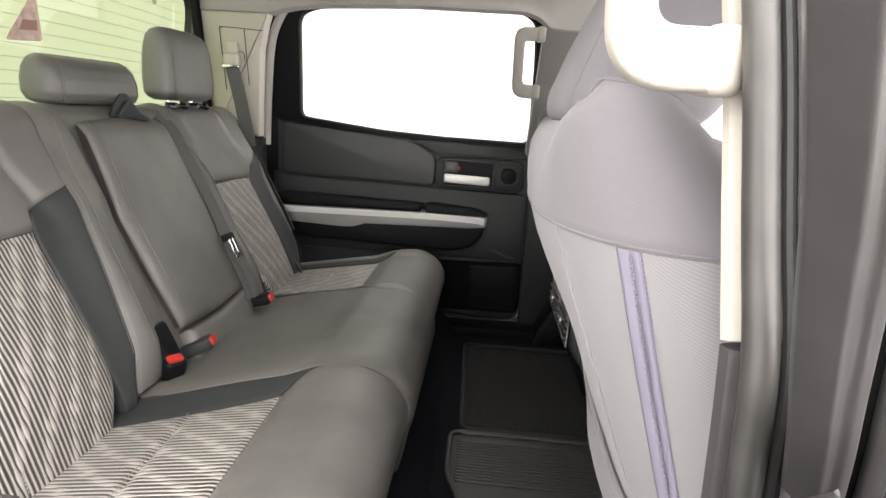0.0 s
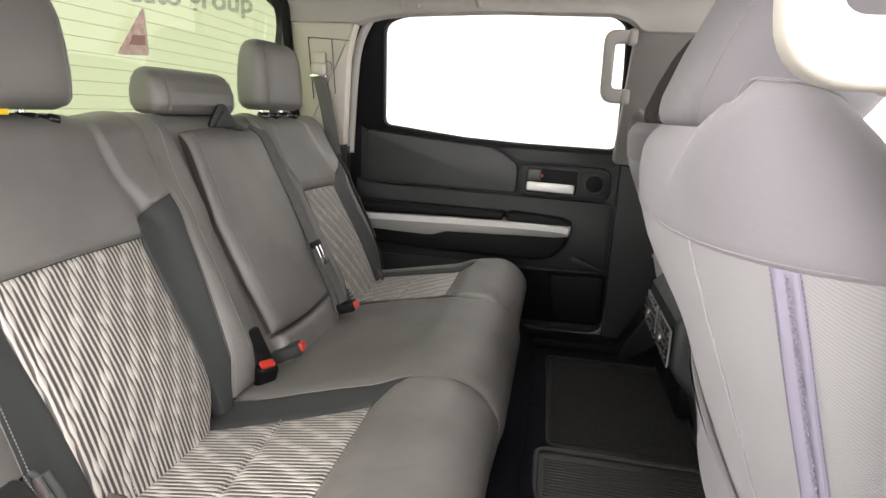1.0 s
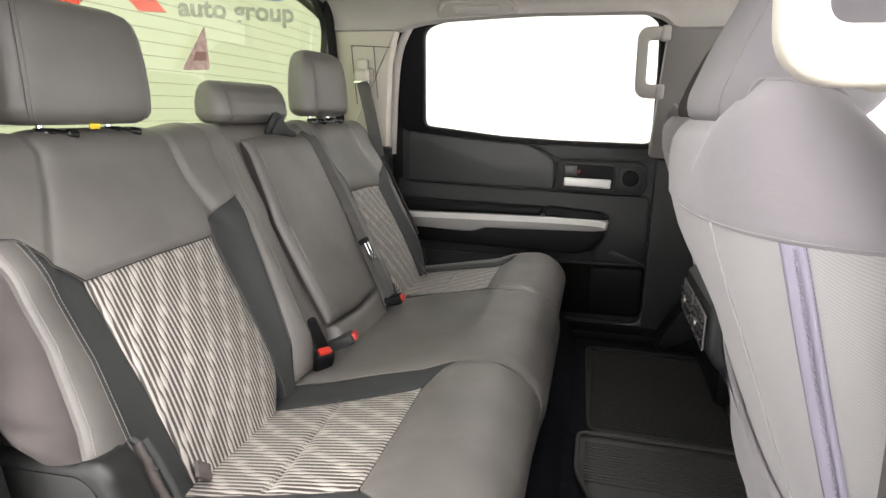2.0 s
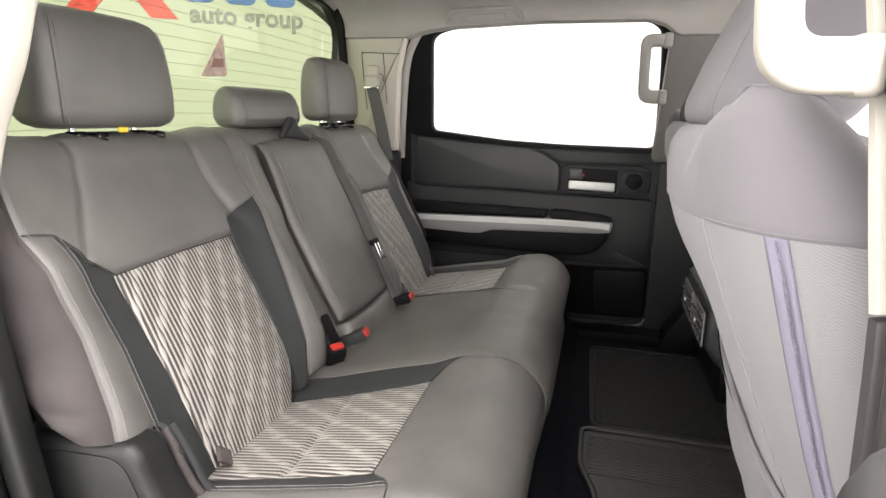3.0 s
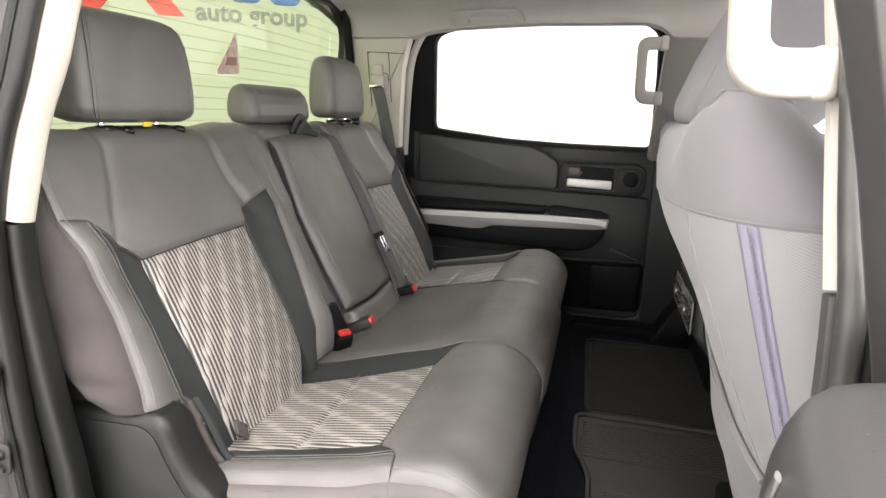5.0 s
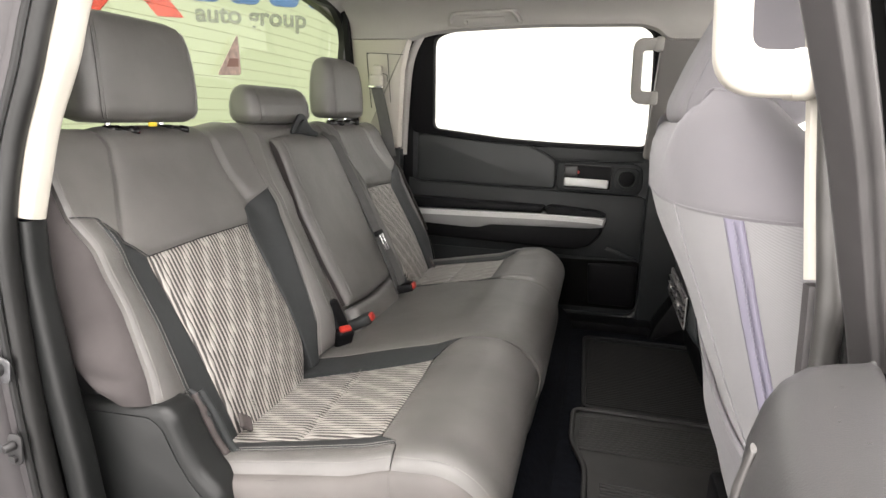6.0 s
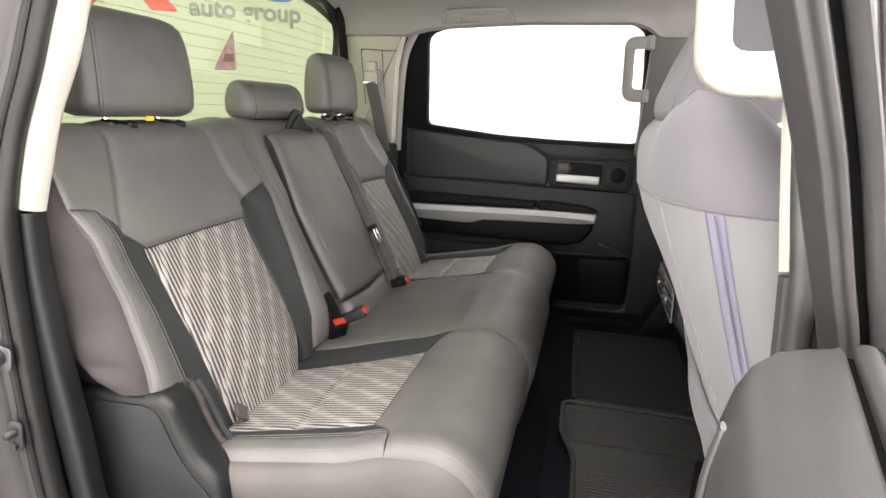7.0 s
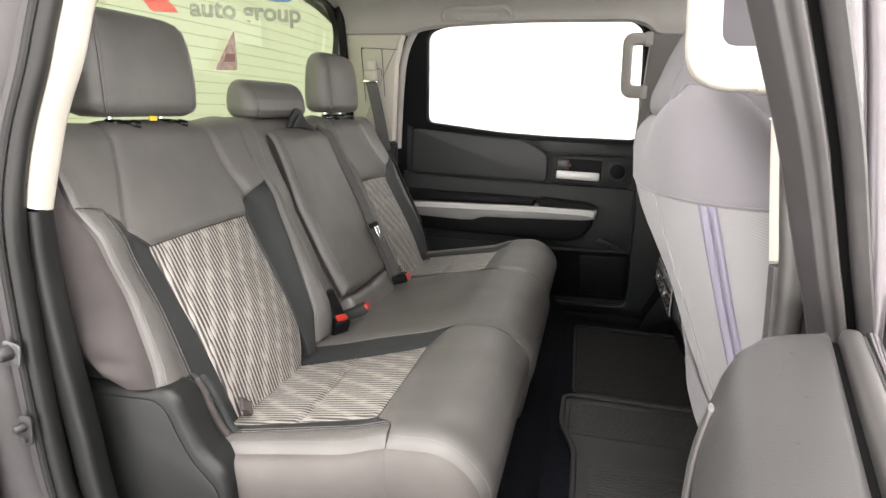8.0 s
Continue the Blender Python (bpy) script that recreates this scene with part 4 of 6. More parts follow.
part("tweeter", cyl(0.027, 0.026, (0.913, DOOR_Y - 0.006, 1.247), (0.913, DOOR_Y - 0.0125, 1.247), n=28, bevel=0.002), BLACK, door, "black tweeter grille")
# armrest: padded top in two pieces, silver strip, black belly
belly = rounded([(0.10, 1.000), (0.74, 0.985), (0.80, 1.000), (0.845, 1.055), (0.835, 1.095), (0.10, 1.075)], 0.02)
part("armrest_belly", prism([(x, DOOR_Y + 0.01, z) for x, z in belly], (0, -0.075, 0), bevel=0.012, seg=3), BLACK, door, "black armrest underside")
strip = [(0.10, 1.055), (0.36, 1.046), (0.40, 1.048), (0.44, 1.062), (0.80, 1.072), (0.846, 1.078), (0.852, 1.102), (0.846, 1.112), (0.64, 1.114), (0.40, 1.110), (0.10, 1.104)]
part("silver_strip", prism([(x, DOOR_Y + 0.004, z) for x, z in strip], (0, -0.080, 0), bevel=0.004), SILVER, door, "silver painted armrest strip")
# Brighter silver bar along the strip's top stands in for light falling there.
ledge = [(0.10, 1.094), (0.40, 1.099), (0.64, 1.103), (0.80, 1.101), (0.842, 1.096)]
part("silver_lit_ledge", sweep(spline([(x, DOOR_Y - 0.077, z) for x, z in ledge], 6), [(0.0, -0.009), (0.004, 0.007), (-0.003, 0.010), (-0.012, 0.008), (-0.010, -0.009)], (0, 1, 0)), BRIGHT, door, "upper edge of the silver strip, its light put into the colour")
top_a = [(0.10, 1.106), (0.40, 1.112), (0.625, 1.114), (0.632, 1.138), (0.40, 1.142), (0.15, 1.146), (0.10, 1.146)]
part("armrest_top", prism([(x, DOOR_Y + 0.006, z) for x, z in top_a], (0, -0.080, 0), bevel=0.010, seg=3), BLACK, door, "black padded armrest top")
top_b = [(0.645, 1.113), (0.846, 1.106), (0.850, 1.118), (0.82, 1.130), (0.655, 1.142), (0.638, 1.134)]
part("armrest_top", prism([(x, DOOR_Y + 0.006, z) for x, z in top_b], (0, -0.078, 0), bevel=0.006, seg=3), BLACK, door, "black switch plate")
# lower pocket: a lip round a black sheet that stands in for shade
hollow = rounded([(0.62, 0.755), (0.985, 0.760), (0.992, 0.90), (0.985, 0.945), (0.62, 0.935)], 0.03)
part("pocket_shade", prism([(x, DOOR_Y + 0.0105, z) for x, z in hollow], (0, -0.002, 0)), GAP, door)
part("pocket_panel", prism([(x, DOOR_Y + 0.006, z) for x, z in rounded([(0.815, 0.775), (0.975, 0.775), (0.978, 0.935), (0.80, 0.930)], 0.015)], (0, -0.014, 0), bevel=0.005), BLACK, door, "black speaker panel")
lip = [(0.55, DOOR_Y - 0.03, 0.735), (0.80, DOOR_Y - 0.032, 0.735), (0.95, DOOR_Y - 0.025, 0.738), (0.995, DOOR_Y - 0.012, 0.775), (1.005, DOOR_Y - 0.006, 0.86), (1.003, DOOR_Y - 0.004, 0.95)]
# Paler trim than the door skin: light along the lip put into its colour.
part("pocket_lip", sweep(spline(lip, 6), rect(0.03, 0.028, 0.010), (0, 1, 0)), TRIM_SOFT, door, "dark pocket lip, its edge light put into the tone")
part("brace_rib", prism([(0.86, DOOR_Y, 0.985), (0.87, DOOR_Y, 0.998), (0.985, DOOR_Y, 0.952), (0.985, DOOR_Y, 0.945)], (0, -0.010, 0), bevel=0.003), TRIM, door)
# window frame and pane
outline = rounded([(0.196, 1.398), (0.472, 1.368), (0.671, 1.359), (0.972, 1.356), (0.965, 1.60), (0.955, 1.725), (0.915, 1.752), (0.58, 1.752), (0.28, 1.738), (0.215, 1.715)], 0.03, 6)
part("window_pane", prism([(x, pane_y(z) + 0.012, z) for x, z in outline], (0, 0.004, 0)), GLASS_CLEAR, door, "clear side window").visible_shadow = False
bm = bmesh.new()
loop3 = [Vector((x, pane_y(z), z)) for x, z in outline]
outer_loop = []
for p in loop3:
    x = p.x + (-0.085 if p.x < 0.24 else 0.07 if p.x > 0.93 else 0.0)
    z = p.z + (0.05 if p.z > 1.70 else -0.012)
    outer_loop.append(Vector((x, pane_y(z), z)))
k = len(loop3)
ring_in = [bm.verts.new(p + Vector((0, -0.010, 0))) for p in loop3]
ring_out = [bm.verts.new(p + Vector((0, -0.010, 0))) for p in outer_loop]
ring_in2 = [bm.verts.new(p + Vector((0, 0.03, 0))) for p in loop3]
ring_out2 = [bm.verts.new(p + Vector((0, 0.03, 0))) for p in outer_loop]
for a, b in ((ring_in, ring_out), (ring_out, ring_out2), (ring_out2, ring_in2), (ring_in2, ring_in)):
    for i in range(k):
        bm.faces.new((a[i], a[(i + 1) % k], b[(i + 1) % k], b[i]))
bmesh.ops.recalc_face_normals(bm, faces=bm.faces)
part("window_frame", bm, BLACK, door, "black window frame")
part("window_seal", sweep(loop3 + loop3[:1], ring(0.006, 8), (0, 1, 0)), RUBBER, door)


# ---- far pillars and roof side ----
def side_y(z):
    """Inner trim of the far body side."""
    return 1.555 - 0.22 * (z - 1.33)


rail = thing("wall_side", (0.1, 1.5, 1.3), "pale beige trim of the far body side round the door", "wall", kind="structure")
cp = rounded([(-0.062, 1.325), (0.088, 1.328), (0.100, 1.45), (0.118, 1.60), (0.140, 1.675), (0.15, 1.700), (-0.062, 1.700)], 0.006)
part("pillar_trim", prism([(x, side_y(z) - 0.02, z) for x, z in cp], (0, 0.05, 0), bevel=0.008), BEIGE, rail, "pale beige rear pillar trim")
def roof_edge(x):
    """Lower edge of the roof lining over the far door."""
    return float(np.interp(x, [-0.062, 0.158, 0.185, 0.230, 0.306, 0.45, 0.59, 0.91, 0.96, 0.99, 1.25], [1.703, 1.703, 1.713, 1.723, 1.731, 1.738, 1.743, 1.743, 1.728, 1.700, 1.700]))


bm = bmesh.new()
rows = []
for i in range(80):
    x = -0.062 + 1.312 * i / 79
    ze = roof_edge(x)
    a, b, c = Vector((x, 1.28, liner_z(1.28) - 0.003)), Vector((x, 1.462, liner_z(1.462) - 0.002)), Vector((x, side_y(ze) - 0.018, ze))
    curve = [a * (1 - t) ** 2 + b * 2 * t * (1 - t) + c * t * t for t in [k / 12 for k in range(13)]]
    curve += [c + Vector((0, 0.010, -0.004)), c + Vector((0, 0.06, -0.002)), Vector((x, 1.52, 1.86)), Vector((x, 1.28, 1.86))]
    rows.append([bm.verts.new(p) for p in curve])
for p, q in zip(rows, rows[1:]):
    for k in range(len(p)):
        bm.faces.new((p[k], p[(k + 1) % len(p)], q[(k + 1) % len(p)], q[k]))
bm.faces.new(rows[0])
bm.faces.new(rows[-1][::-1])
bmesh.ops.recalc_face_normals(bm, faces=bm.faces)
part("roof_corner", bm, LINER, rail, "grey cloth roof side lining", smooth=50)
jamb = [(0.03, 0.75), (0.135, 0.75), (0.125, 1.40), (0.135, 1.60), (0.16, 1.72), (0.24, 1.79), (0.95, 1.80), (0.95, 1.86), (0.03, 1.86)]
part("door_jamb", prism([(x, pane_y(z) + 0.034, z) for x, z in jamb], (0, 0.03, 0)), BLACK, rail, "black door jamb")
part("lower_trim", prism([(x, 1.555, z) for x, z in ((-0.11, 0.75), (0.085, 0.75), (0.09, 1.322), (-0.11, 1.322))], (0, 0.05, 0), bevel=0.006), TRIM, rail, "dark lower pillar trim")
arch = [(0.088, 1.30), (0.090, 1.36), (0.108, 1.50), (0.130, 1.62), (0.160, 1.690), (0.205, 1.740), (0.29, 1.757), (0.58, 1.772), (0.90, 1.772), (0.965, 1.755), (0.990, 1.70), (1.005, 1.55), (1.015, 1.30)]
pts = spline([(x, pane_y(z) - 0.035, z) for x, z in arch], 6)
part("door_seal", sweep(pts, ring(0.013, 10), (0, 1, 0)), LINER, rail, "grey cloth-covered door seal")
part("window_edge", sweep([(-0.072, side_y(1.30) - 0.024, 1.30), (-0.072, side_y(1.70) - 0.024, 1.70), (-0.072, side_y(1.80) - 0.024, 1.80)], rect(0.030, 0.022, 0.005), (0, 1, 0)), BLACK, rail, "black rear window edge")
# access panel outline on the pillar
bm = sweep(spline([(x, side_y(z) - 0.0215, z) for x, z in ((-0.004, 1.47), (-0.006, 1.64), (0.000, 1.652), (0.01, 1.655), (0.128, 1.650))], 5), ring(0.0014, 6), (0, 1, 0))
part("panel_joint", bm, TRIM_GREY, rail)
part("panel_joint", sweep([(0.071, side_y(z) - 0.0215, z) for z in (1.49, 1.57, 1.652)], ring(0.0014, 6), (0, 1, 0)), TRIM_GREY, rail)
part("panel_joint", sweep(spline([(x, side_y(z) - 0.0215, z) for x, z in ((0.006, 1.56), (0.008, 1.585), (0.060, 1.585), (0.064, 1.56))], 4), ring(0.0014, 6), (0, 1, 0)), TRIM_GREY, rail)
# Far front pillar, in the plastic with the shade already in its tone.
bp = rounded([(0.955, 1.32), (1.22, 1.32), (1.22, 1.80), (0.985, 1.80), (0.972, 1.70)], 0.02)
part("pillar_trim", prism([(x, side_y(z) + 0.0, z) for x, z in bp], (0, 0.04, 0), bevel=0.008), PILLAR, rail, "front pillar trim, shade put into its brownish grey")
part("lower_trim", prism([(x, 1.585, z) for x, z in rounded([(0.985, 0.70), (1.16, 0.70), (1.14, 1.318), (0.985, 1.318)], 0.01)], (0, 0.05, 0), bevel=0.006), TRIM, rail, "dark lower pillar trim")
part("pillar_foot", prism([(x, 1.47, z) for x, z in rounded([(1.02, 0.70), (1.30, 0.70), (1.30, 0.86), (1.10, 0.87), (1.04, 0.76)], 0.02)], (0, 0.11, 0), bevel=0.012), BLACK, rail, "dark sill trim")
part("sill", prism([(x, 1.50, z) for x, z in ((0.05, 0.70), (1.05, 0.70), (1.05, 0.745), (0.05, 0.745))], (0, 0.12, 0), bevel=0.006), BLACK, rail, "dark sill plate")
part("front_roof_side", prism([(x, 1.60, z) for x, z in ((1.10, 0.70), (2.2, 0.70), (2.2, 1.25), (1.10, 1.30))], (0, 0.05, 0), bevel=0.01), TRIM, rail)


# ---- grab handles ----
def grab_handle(name, along_pts, label, group, material, side, w=0.030, d=0.026):
    ob = thing(name, along_pts[0], label, "handle", group)
    part("grip", sweep(spline(along_pts, 8), rect(w, d, 0.008), side), material, ob)
    for p in (along_pts[0], along_pts[-1]):
        part("mount", rbox((0.03, 0.026, 0.034), p, 0.006), material, ob)
    return ob


def pillar_handle(name, y, x0, z0, z1, label, material, out, thick=0.030):
    """A frame-shaped handle that stands off the door pillar to the rear."""
    ob = thing(name, (x0 + 0.08, y, z0), label, "handle", "pillar grab handles")
    def corner(p, a, b, r, n=7):
        p, a, b = Vector(p), Vector(a), Vector(b)
        s, e = p + (a - p).normalized() * r, p + (b - p).normalized() * r
        return [tuple(s * (1 - t) ** 2 + p * 2 * t * (1 - t) + e * t * t) for t in [i / n for i in range(n + 1)]]

    x1, u0, u1 = x0 + 0.064, z0 + 0.041, z1 - 0.036
    outline = [(x1, z0)] + corner((x0, z0), (x1, z0), (x0 - 0.004, z1), 0.042) + corner((x0 - 0.006, z1), (x0, z0), (x1, z1), 0.036) + [(x1, z1), (x1, u1)]
    outline += corner((x0 + 0.026, u1), (x1, u1), (x0 + 0.030, u0), 0.012) + corner((x0 + 0.030, u0), (x0 + 0.026, u1), (x1, u0), 0.014) + [(x1, u0)]
    bm = prism([(x, y + out * 0.27 * (z - z0) - thick / 2, z) for x, z in outline], (0, thick, 0), bevel=thick * 0.26, seg=3)
    part("grip", bm, material, ob, smooth=50)
    for z in (z0 + 0.020, z1 - 0.018):
        part("mount", rbox((0.026, thick * 1.15, 0.044), (x1 + 0.008, y + out * (0.27 * (z - z0) + thick * 0.04), z), 0.008, seg=3), material, ob)
    return ob


pillar_handle("grab_handle", 1.515, 0.893, 1.502, 1.702, "grey plastic grab handle on the far door pillar", LINER, -1)
pillar_handle("grab_handle", 0.010, 0.903, 1.476, 1.70, "pale beige plastic grab handle on the door pillar", BEIGE, 1, 0.032)
ob = thing("roof_handle", (0.40, 1.44, 1.775), "grey folding grab handle on the headliner", "handle")
base = rounded([(0.284, 1.736), (0.300, 1.782), (0.520, 1.788), (0.542, 1.744), (0.500, 1.742), (0.330, 1.738)], 0.014)


def on_roof(x, z, d=0.0):
    """A place on the curved lining near the handle."""
    return Vector((x, 1.452 - 0.62 * (z - 1.738) - 1.5 * (z - 1.738) ** 2 - d, z - d * 0.5))


part("base_plate", prism([on_roof(x, z, -0.006) for x, z in base], (0, -0.009, -0.004), bevel=0.003), LINER, ob)
grip = [(0.300, 1.752), (0.302, 1.764), (0.312, 1.774), (0.335, 1.778), (0.49, 1.782), (0.512, 1.778), (0.524, 1.768), (0.528, 1.756)]
part("grip", sweep(spline([on_roof(x, z, 0.010) for x, z in grip], 6), rect(0.014, 0.012, 0.005), (0, 0.7, -0.7)), LINER, ob)
part("hinge_slot", prism([on_roof(x, z, 0.004) for x, z in rounded([(0.335, 1.746), (0.345, 1.764), (0.480, 1.768), (0.484, 1.750)], 0.004)], (0, -0.003, -0.0015), bevel=0.001), LINER, ob, "shaded hinge slot")
part("coat_hook", rbox((0.014, 0.012, 0.014), on_roof(0.352, 1.752, 0.010), 0.003), LINER, ob)

# ---- far seat belt ----
belt = thing("seat_belt", (0.02, 1.50, 1.55), "grey seat belt with pale beige shoulder guide on the pillar", "seat belt", "seat belts")
bm = rbox((0.050, 0.030, 0.040), (0.028, side_y(1.56) - 0.036, 1.562), 0.010, seg=3)
rbox((0.040, 0.020, 0.050), (0.030, side_y(1.585) - 0.028, 1.590), 0.008, bm=bm)
part("shoulder_guide", bm, BEIGE, belt, "pale beige shoulder guide")
part("guide_slot", rbox((0.056, 0.026, 0.010), (0.028, side_y(1.54) - 0.040, 1.541), 0.004), CHROME, belt, "metal belt loop")
part("webbing", sweep(spline([(0.030, 1.466, 1.540), (0.052, 1.462, 1.46), (0.072, 1.456, 1.38), (0.09, 1.45, 1.30)], 6), rect(0.042, 0.003, 0.001), (1, 0, 0.2)), BELT, belt, "grey belt webbing")

# belt of the middle seat, its tongue and buckles
mb = thing("seat_belt", back_at(0.2, 1.02, 0.03), "grey middle seat belt lying down the backrest", "seat belt", "seat belts")
part("webbing", sweep(spline([back_at(0.52, 1.022, 0.002), back_at(0.46, 1.016, 0.022), back_at(0.38, 1.008, 0.030), back_at(0.28, 1.000, 0.038), back_at(0.15, 0.976, 0.046), back_at(0.05, 0.968, 0.046), back_at(-0.02, 0.962, 0.042)], 8), rect(0.030, 0.003, 0.001), [Vector((0.5, 0.85, 0))] * 49), BELT, mb, "grey belt webbing")
part("webbing", sweep(spline([back_at(0.13, 0.968, 0.056), back_at(0.06, 0.974, 0.056), back_at(-0.01, 0.972, 0.052)], 6), rect(0.034, 0.003, 0.001), (0.2, 1, 0)), BELT, mb, "grey belt webbing")
turn = Matrix((OUT, Vector((0, 1, 0)), -UP)).transposed().to_4x4()
bm = rbox((0.012, 0.050, 0.016), back_at(0.16, 0.962, 0.056), 0.005, turn)
part("tongue_grip", bm, BLACK, mb, "black tongue grip")
bm = rbox((0.003, 0.012, 0.045), back_at(0.132, 0.955, 0.060), 0.001, turn)
rbox((0.003, 0.010, 0.045), back_at(0.132, 0.973, 0.060), 0.001, turn, bm=bm)
rbox((0.003, 0.030, 0.010), back_at(0.112, 0.964, 0.060), 0.001, turn, bm=bm)
part("tongue", bm, CHROME, mb, "chrome belt tongue")


def buckle(at, yaw, tilt, body, label, long=0.075):
    ob = thing("belt_buckle", at, label, "buckle", "belt buckles")
    t = Matrix.Translation(at) @ pose(0, 0, 0, 0, tilt, yaw)
    part("body", rbox((long, 0.040, 0.026), t @ Vector((-long / 2 + 0.01, 0, 0)), 0.008, t.to_3x3().to_4x4(), seg=3), body, ob)
    part("button", rbox((0.014, 0.028, 0.017), t @ Vector((0.009, 0, 0.002)), 0.004, t.to_3x3().to_4x4()), RED, ob, "red release button")
    return ob


buckle((0.300, 0.700, 0.965), 10, -25, SEAT_DARK, "dark leatherette-sleeved seat belt buckle with red button", 0.10)
buckle((0.320, 0.975, 0.972), 5, -15, BLACK, "black seat belt buckle with red button")
ob = buckle((0.290, 0.585, 0.968), -38, -66, BLACK, "black upright seat belt buckle with red button", 0.05)
part("stalk", rbox((0.044, 0.052, 0.090), (0.252, 0.604, 0.986), 0.008, pose(0, 0, 0, 0, -26), seg=3), BLACK, ob, "black buckle holder")


# ---- plastic bracket beside the near rear seat ----
br = thing("seat_side_cover", (0.2, 0.06, 0.72), "dark grey plastic cover beside the rear seat hinge", "cover")
face = rounded([(0.06, 0.72), (0.352, 0.72), (0.346, 0.900), (0.336, 0.926), (0.305, 0.952), (0.281, 0.996), (0.268, 1.030), (0.252, 1.044), (0.22, 1.044), (0.06, 1.034)], 0.016)
part("shell", prism([(x, 0.050, z) for x, z in face], (0, 0.062, 0), bevel=0.016, seg=4), COVER_PLASTIC, br, smooth=50)
part("face_panel", prism([(x, 0.052, z) for x, z in rounded([(0.075, 0.735), (0.336, 0.735), (0.330, 0.896), (0.292, 0.932), (0.268, 0.972), (0.250, 1.014), (0.230, 1.028), (0.075, 1.022)], 0.020)], (0, -0.004, 0), bevel=0.003), COVER_PLASTIC, br, "dark inset face")
# the bolster's loose hem beside it
flap = part("cloth_flap", sweep(spline([(0.246, 0.128, 1.030), (0.258, 0.126, 1.010), (0.268, 0.124, 0.986), (0.281, 0.124, 0.960), (0.297, 0.126, 0.938), (0.308, 0.132, 0.928)], 8), [(u * 1.0, v) for u, v in rect(0.012, 0.011, 0.004)], (0, 1, 0)), FLAP, br, "crumpled brown cloth hem")
for pts, r in (([(0.236, 0.122, 1.032), (0.248, 0.120, 1.014), (0.258, 0.118, 0.992), (0.272, 0.118, 0.962), (0.290, 0.119, 0.936), (0.304, 0.124, 0.925)], 0.0042), ([(0.252, 0.134, 1.034), (0.268, 0.134, 1.010), (0.282, 0.134, 0.984), (0.298, 0.134, 0.952), (0.312, 0.138, 0.934)], 0.0060), ([(0.238, 0.126, 1.036), (0.252, 0.128, 1.026), (0.264, 0.127, 1.002), (0.270, 0.130, 0.996)], 0.0045)):
    part("fold", sweep(spline(pts, 6), ring(r, 10, 0.8), (0, 1, 0)), SEAT_DARK, flap, "dark rolled edge")

# ---- near body side: pillar trims, door seals and painted frame ----
body = thing("wall_near", (0.1, 0.0, 0.7), "near body side round the open door: beige trims, seals, painted frame", "wall", kind="structure")
inner_edge = [(0.40, 1.765), (0.285, 1.715), (0.214, 1.600), (0.185, 1.512), (0.152, 1.435), (0.132, 1.361), (0.119, 1.308)]


def near_y(z):
    """The near side leans in towards the roof."""
    return 0.028 + 0.20 * max(0, z - 1.31)


def front_y(z):
    """The front pillar leans in less where the handle sits."""
    return -0.012 + 0.30 * max(0, z - 1.33)


def leaned(line):
    """Shift an outline drawn in the door plane to the leaning side."""
    return [(x - 0.62 * (near_y(z) - 0.028), z) for x, z in line]


def strip_along(name, line, profile, material, label="", y_off=0.0, n=6, lean=near_y):
    pts = spline([(x, lean(z) + y_off, z) for x, z in line], n)
    return part(name, sweep(pts, profile, (0, 1, 0)), material, body, label)


low_edge = [(0.119, 1.306), (0.121, 1.219), (0.136, 1.102), (0.156, 0.98), (0.173, 0.867), (0.21, 0.76)]
strip_along("pillar_trim", [(x - 0.018, z) for x, z in leaned(inner_edge)], rounded([(-0.022, -0.022), (0.006, -0.020), (0.014, 0.016), (-0.022, 0.016)], 0.012, 5), BEIGE, "pale beige rear pillar trim", -0.008)
strip_along("lower_trim", [(x - 0.018, z) for x, z in low_edge], rounded([(-0.022, -0.022), (0.006, -0.020), (0.014, 0.016), (-0.022, 0.016)], 0.012, 5), COVER_PLASTIC, "dark grey lower pillar trim", -0.008)
outer_edge = [(0.42, 1.80), (0.27, 1.745), (0.205, 1.65), (0.172, 1.562), (0.150, 1.490), (0.118, 1.400), (0.100, 1.300), (0.100, 1.177), (0.110, 1.026), (0.128, 0.881), (0.17, 0.74)]
outer_edge = leaned(outer_edge)
strip_along("door_seal", [(x - 0.004, z) for x, z in outer_edge], [(0.014 * math.cos(a), 0.012 * math.sin(a)) for a in [math.pi * i / 6 for i in range(12)]], SEAL, "dark rubber door seal", -0.040)
strip_along("seal_lip", [(x - 0.016, z) for x, z in outer_edge], [(0.006 * math.cos(a), 0.006 * math.sin(a)) for a in [math.pi * i / 5 for i in range(10)]], RUBBER, "", -0.052)
# painted door frame step behind the seal
strip_along("frame_step", [(x - 0.075, z) for x, z in outer_edge], [(0.05 * math.cos(a) - 0.012, 0.050 * math.sin(a)) for a in [2 * math.pi * i / 24 for i in range(24)]], PAINT, "dark grey painted door frame", -0.01)
strip_along("frame_groove", [(x - 0.042, z) for x, z in outer_edge], ring(0.020, 18), PAINT, "rounded painted flange", -0.034)
side = rounded([(-0.45, 0.75), (0.04, 0.75), (0.015, 0.90), (-0.005, 1.05), (-0.015, 1.20), (-0.012, 1.30), (0.0, 1.40), (0.03, 1.49), (0.06, 1.57), (0.09, 1.66), (0.12, 1.72), (-0.12, 1.72), (-0.16, 1.42), (-0.45, 1.40)], 0.01, 2)
part("outer_panel", prism([(x, -0.085 + 0.40 * max(0, z - 1.31), z) for x, z in side], (0, 0.04, 0), bevel=0.01), PAINT, body, "dark grey painted body side")
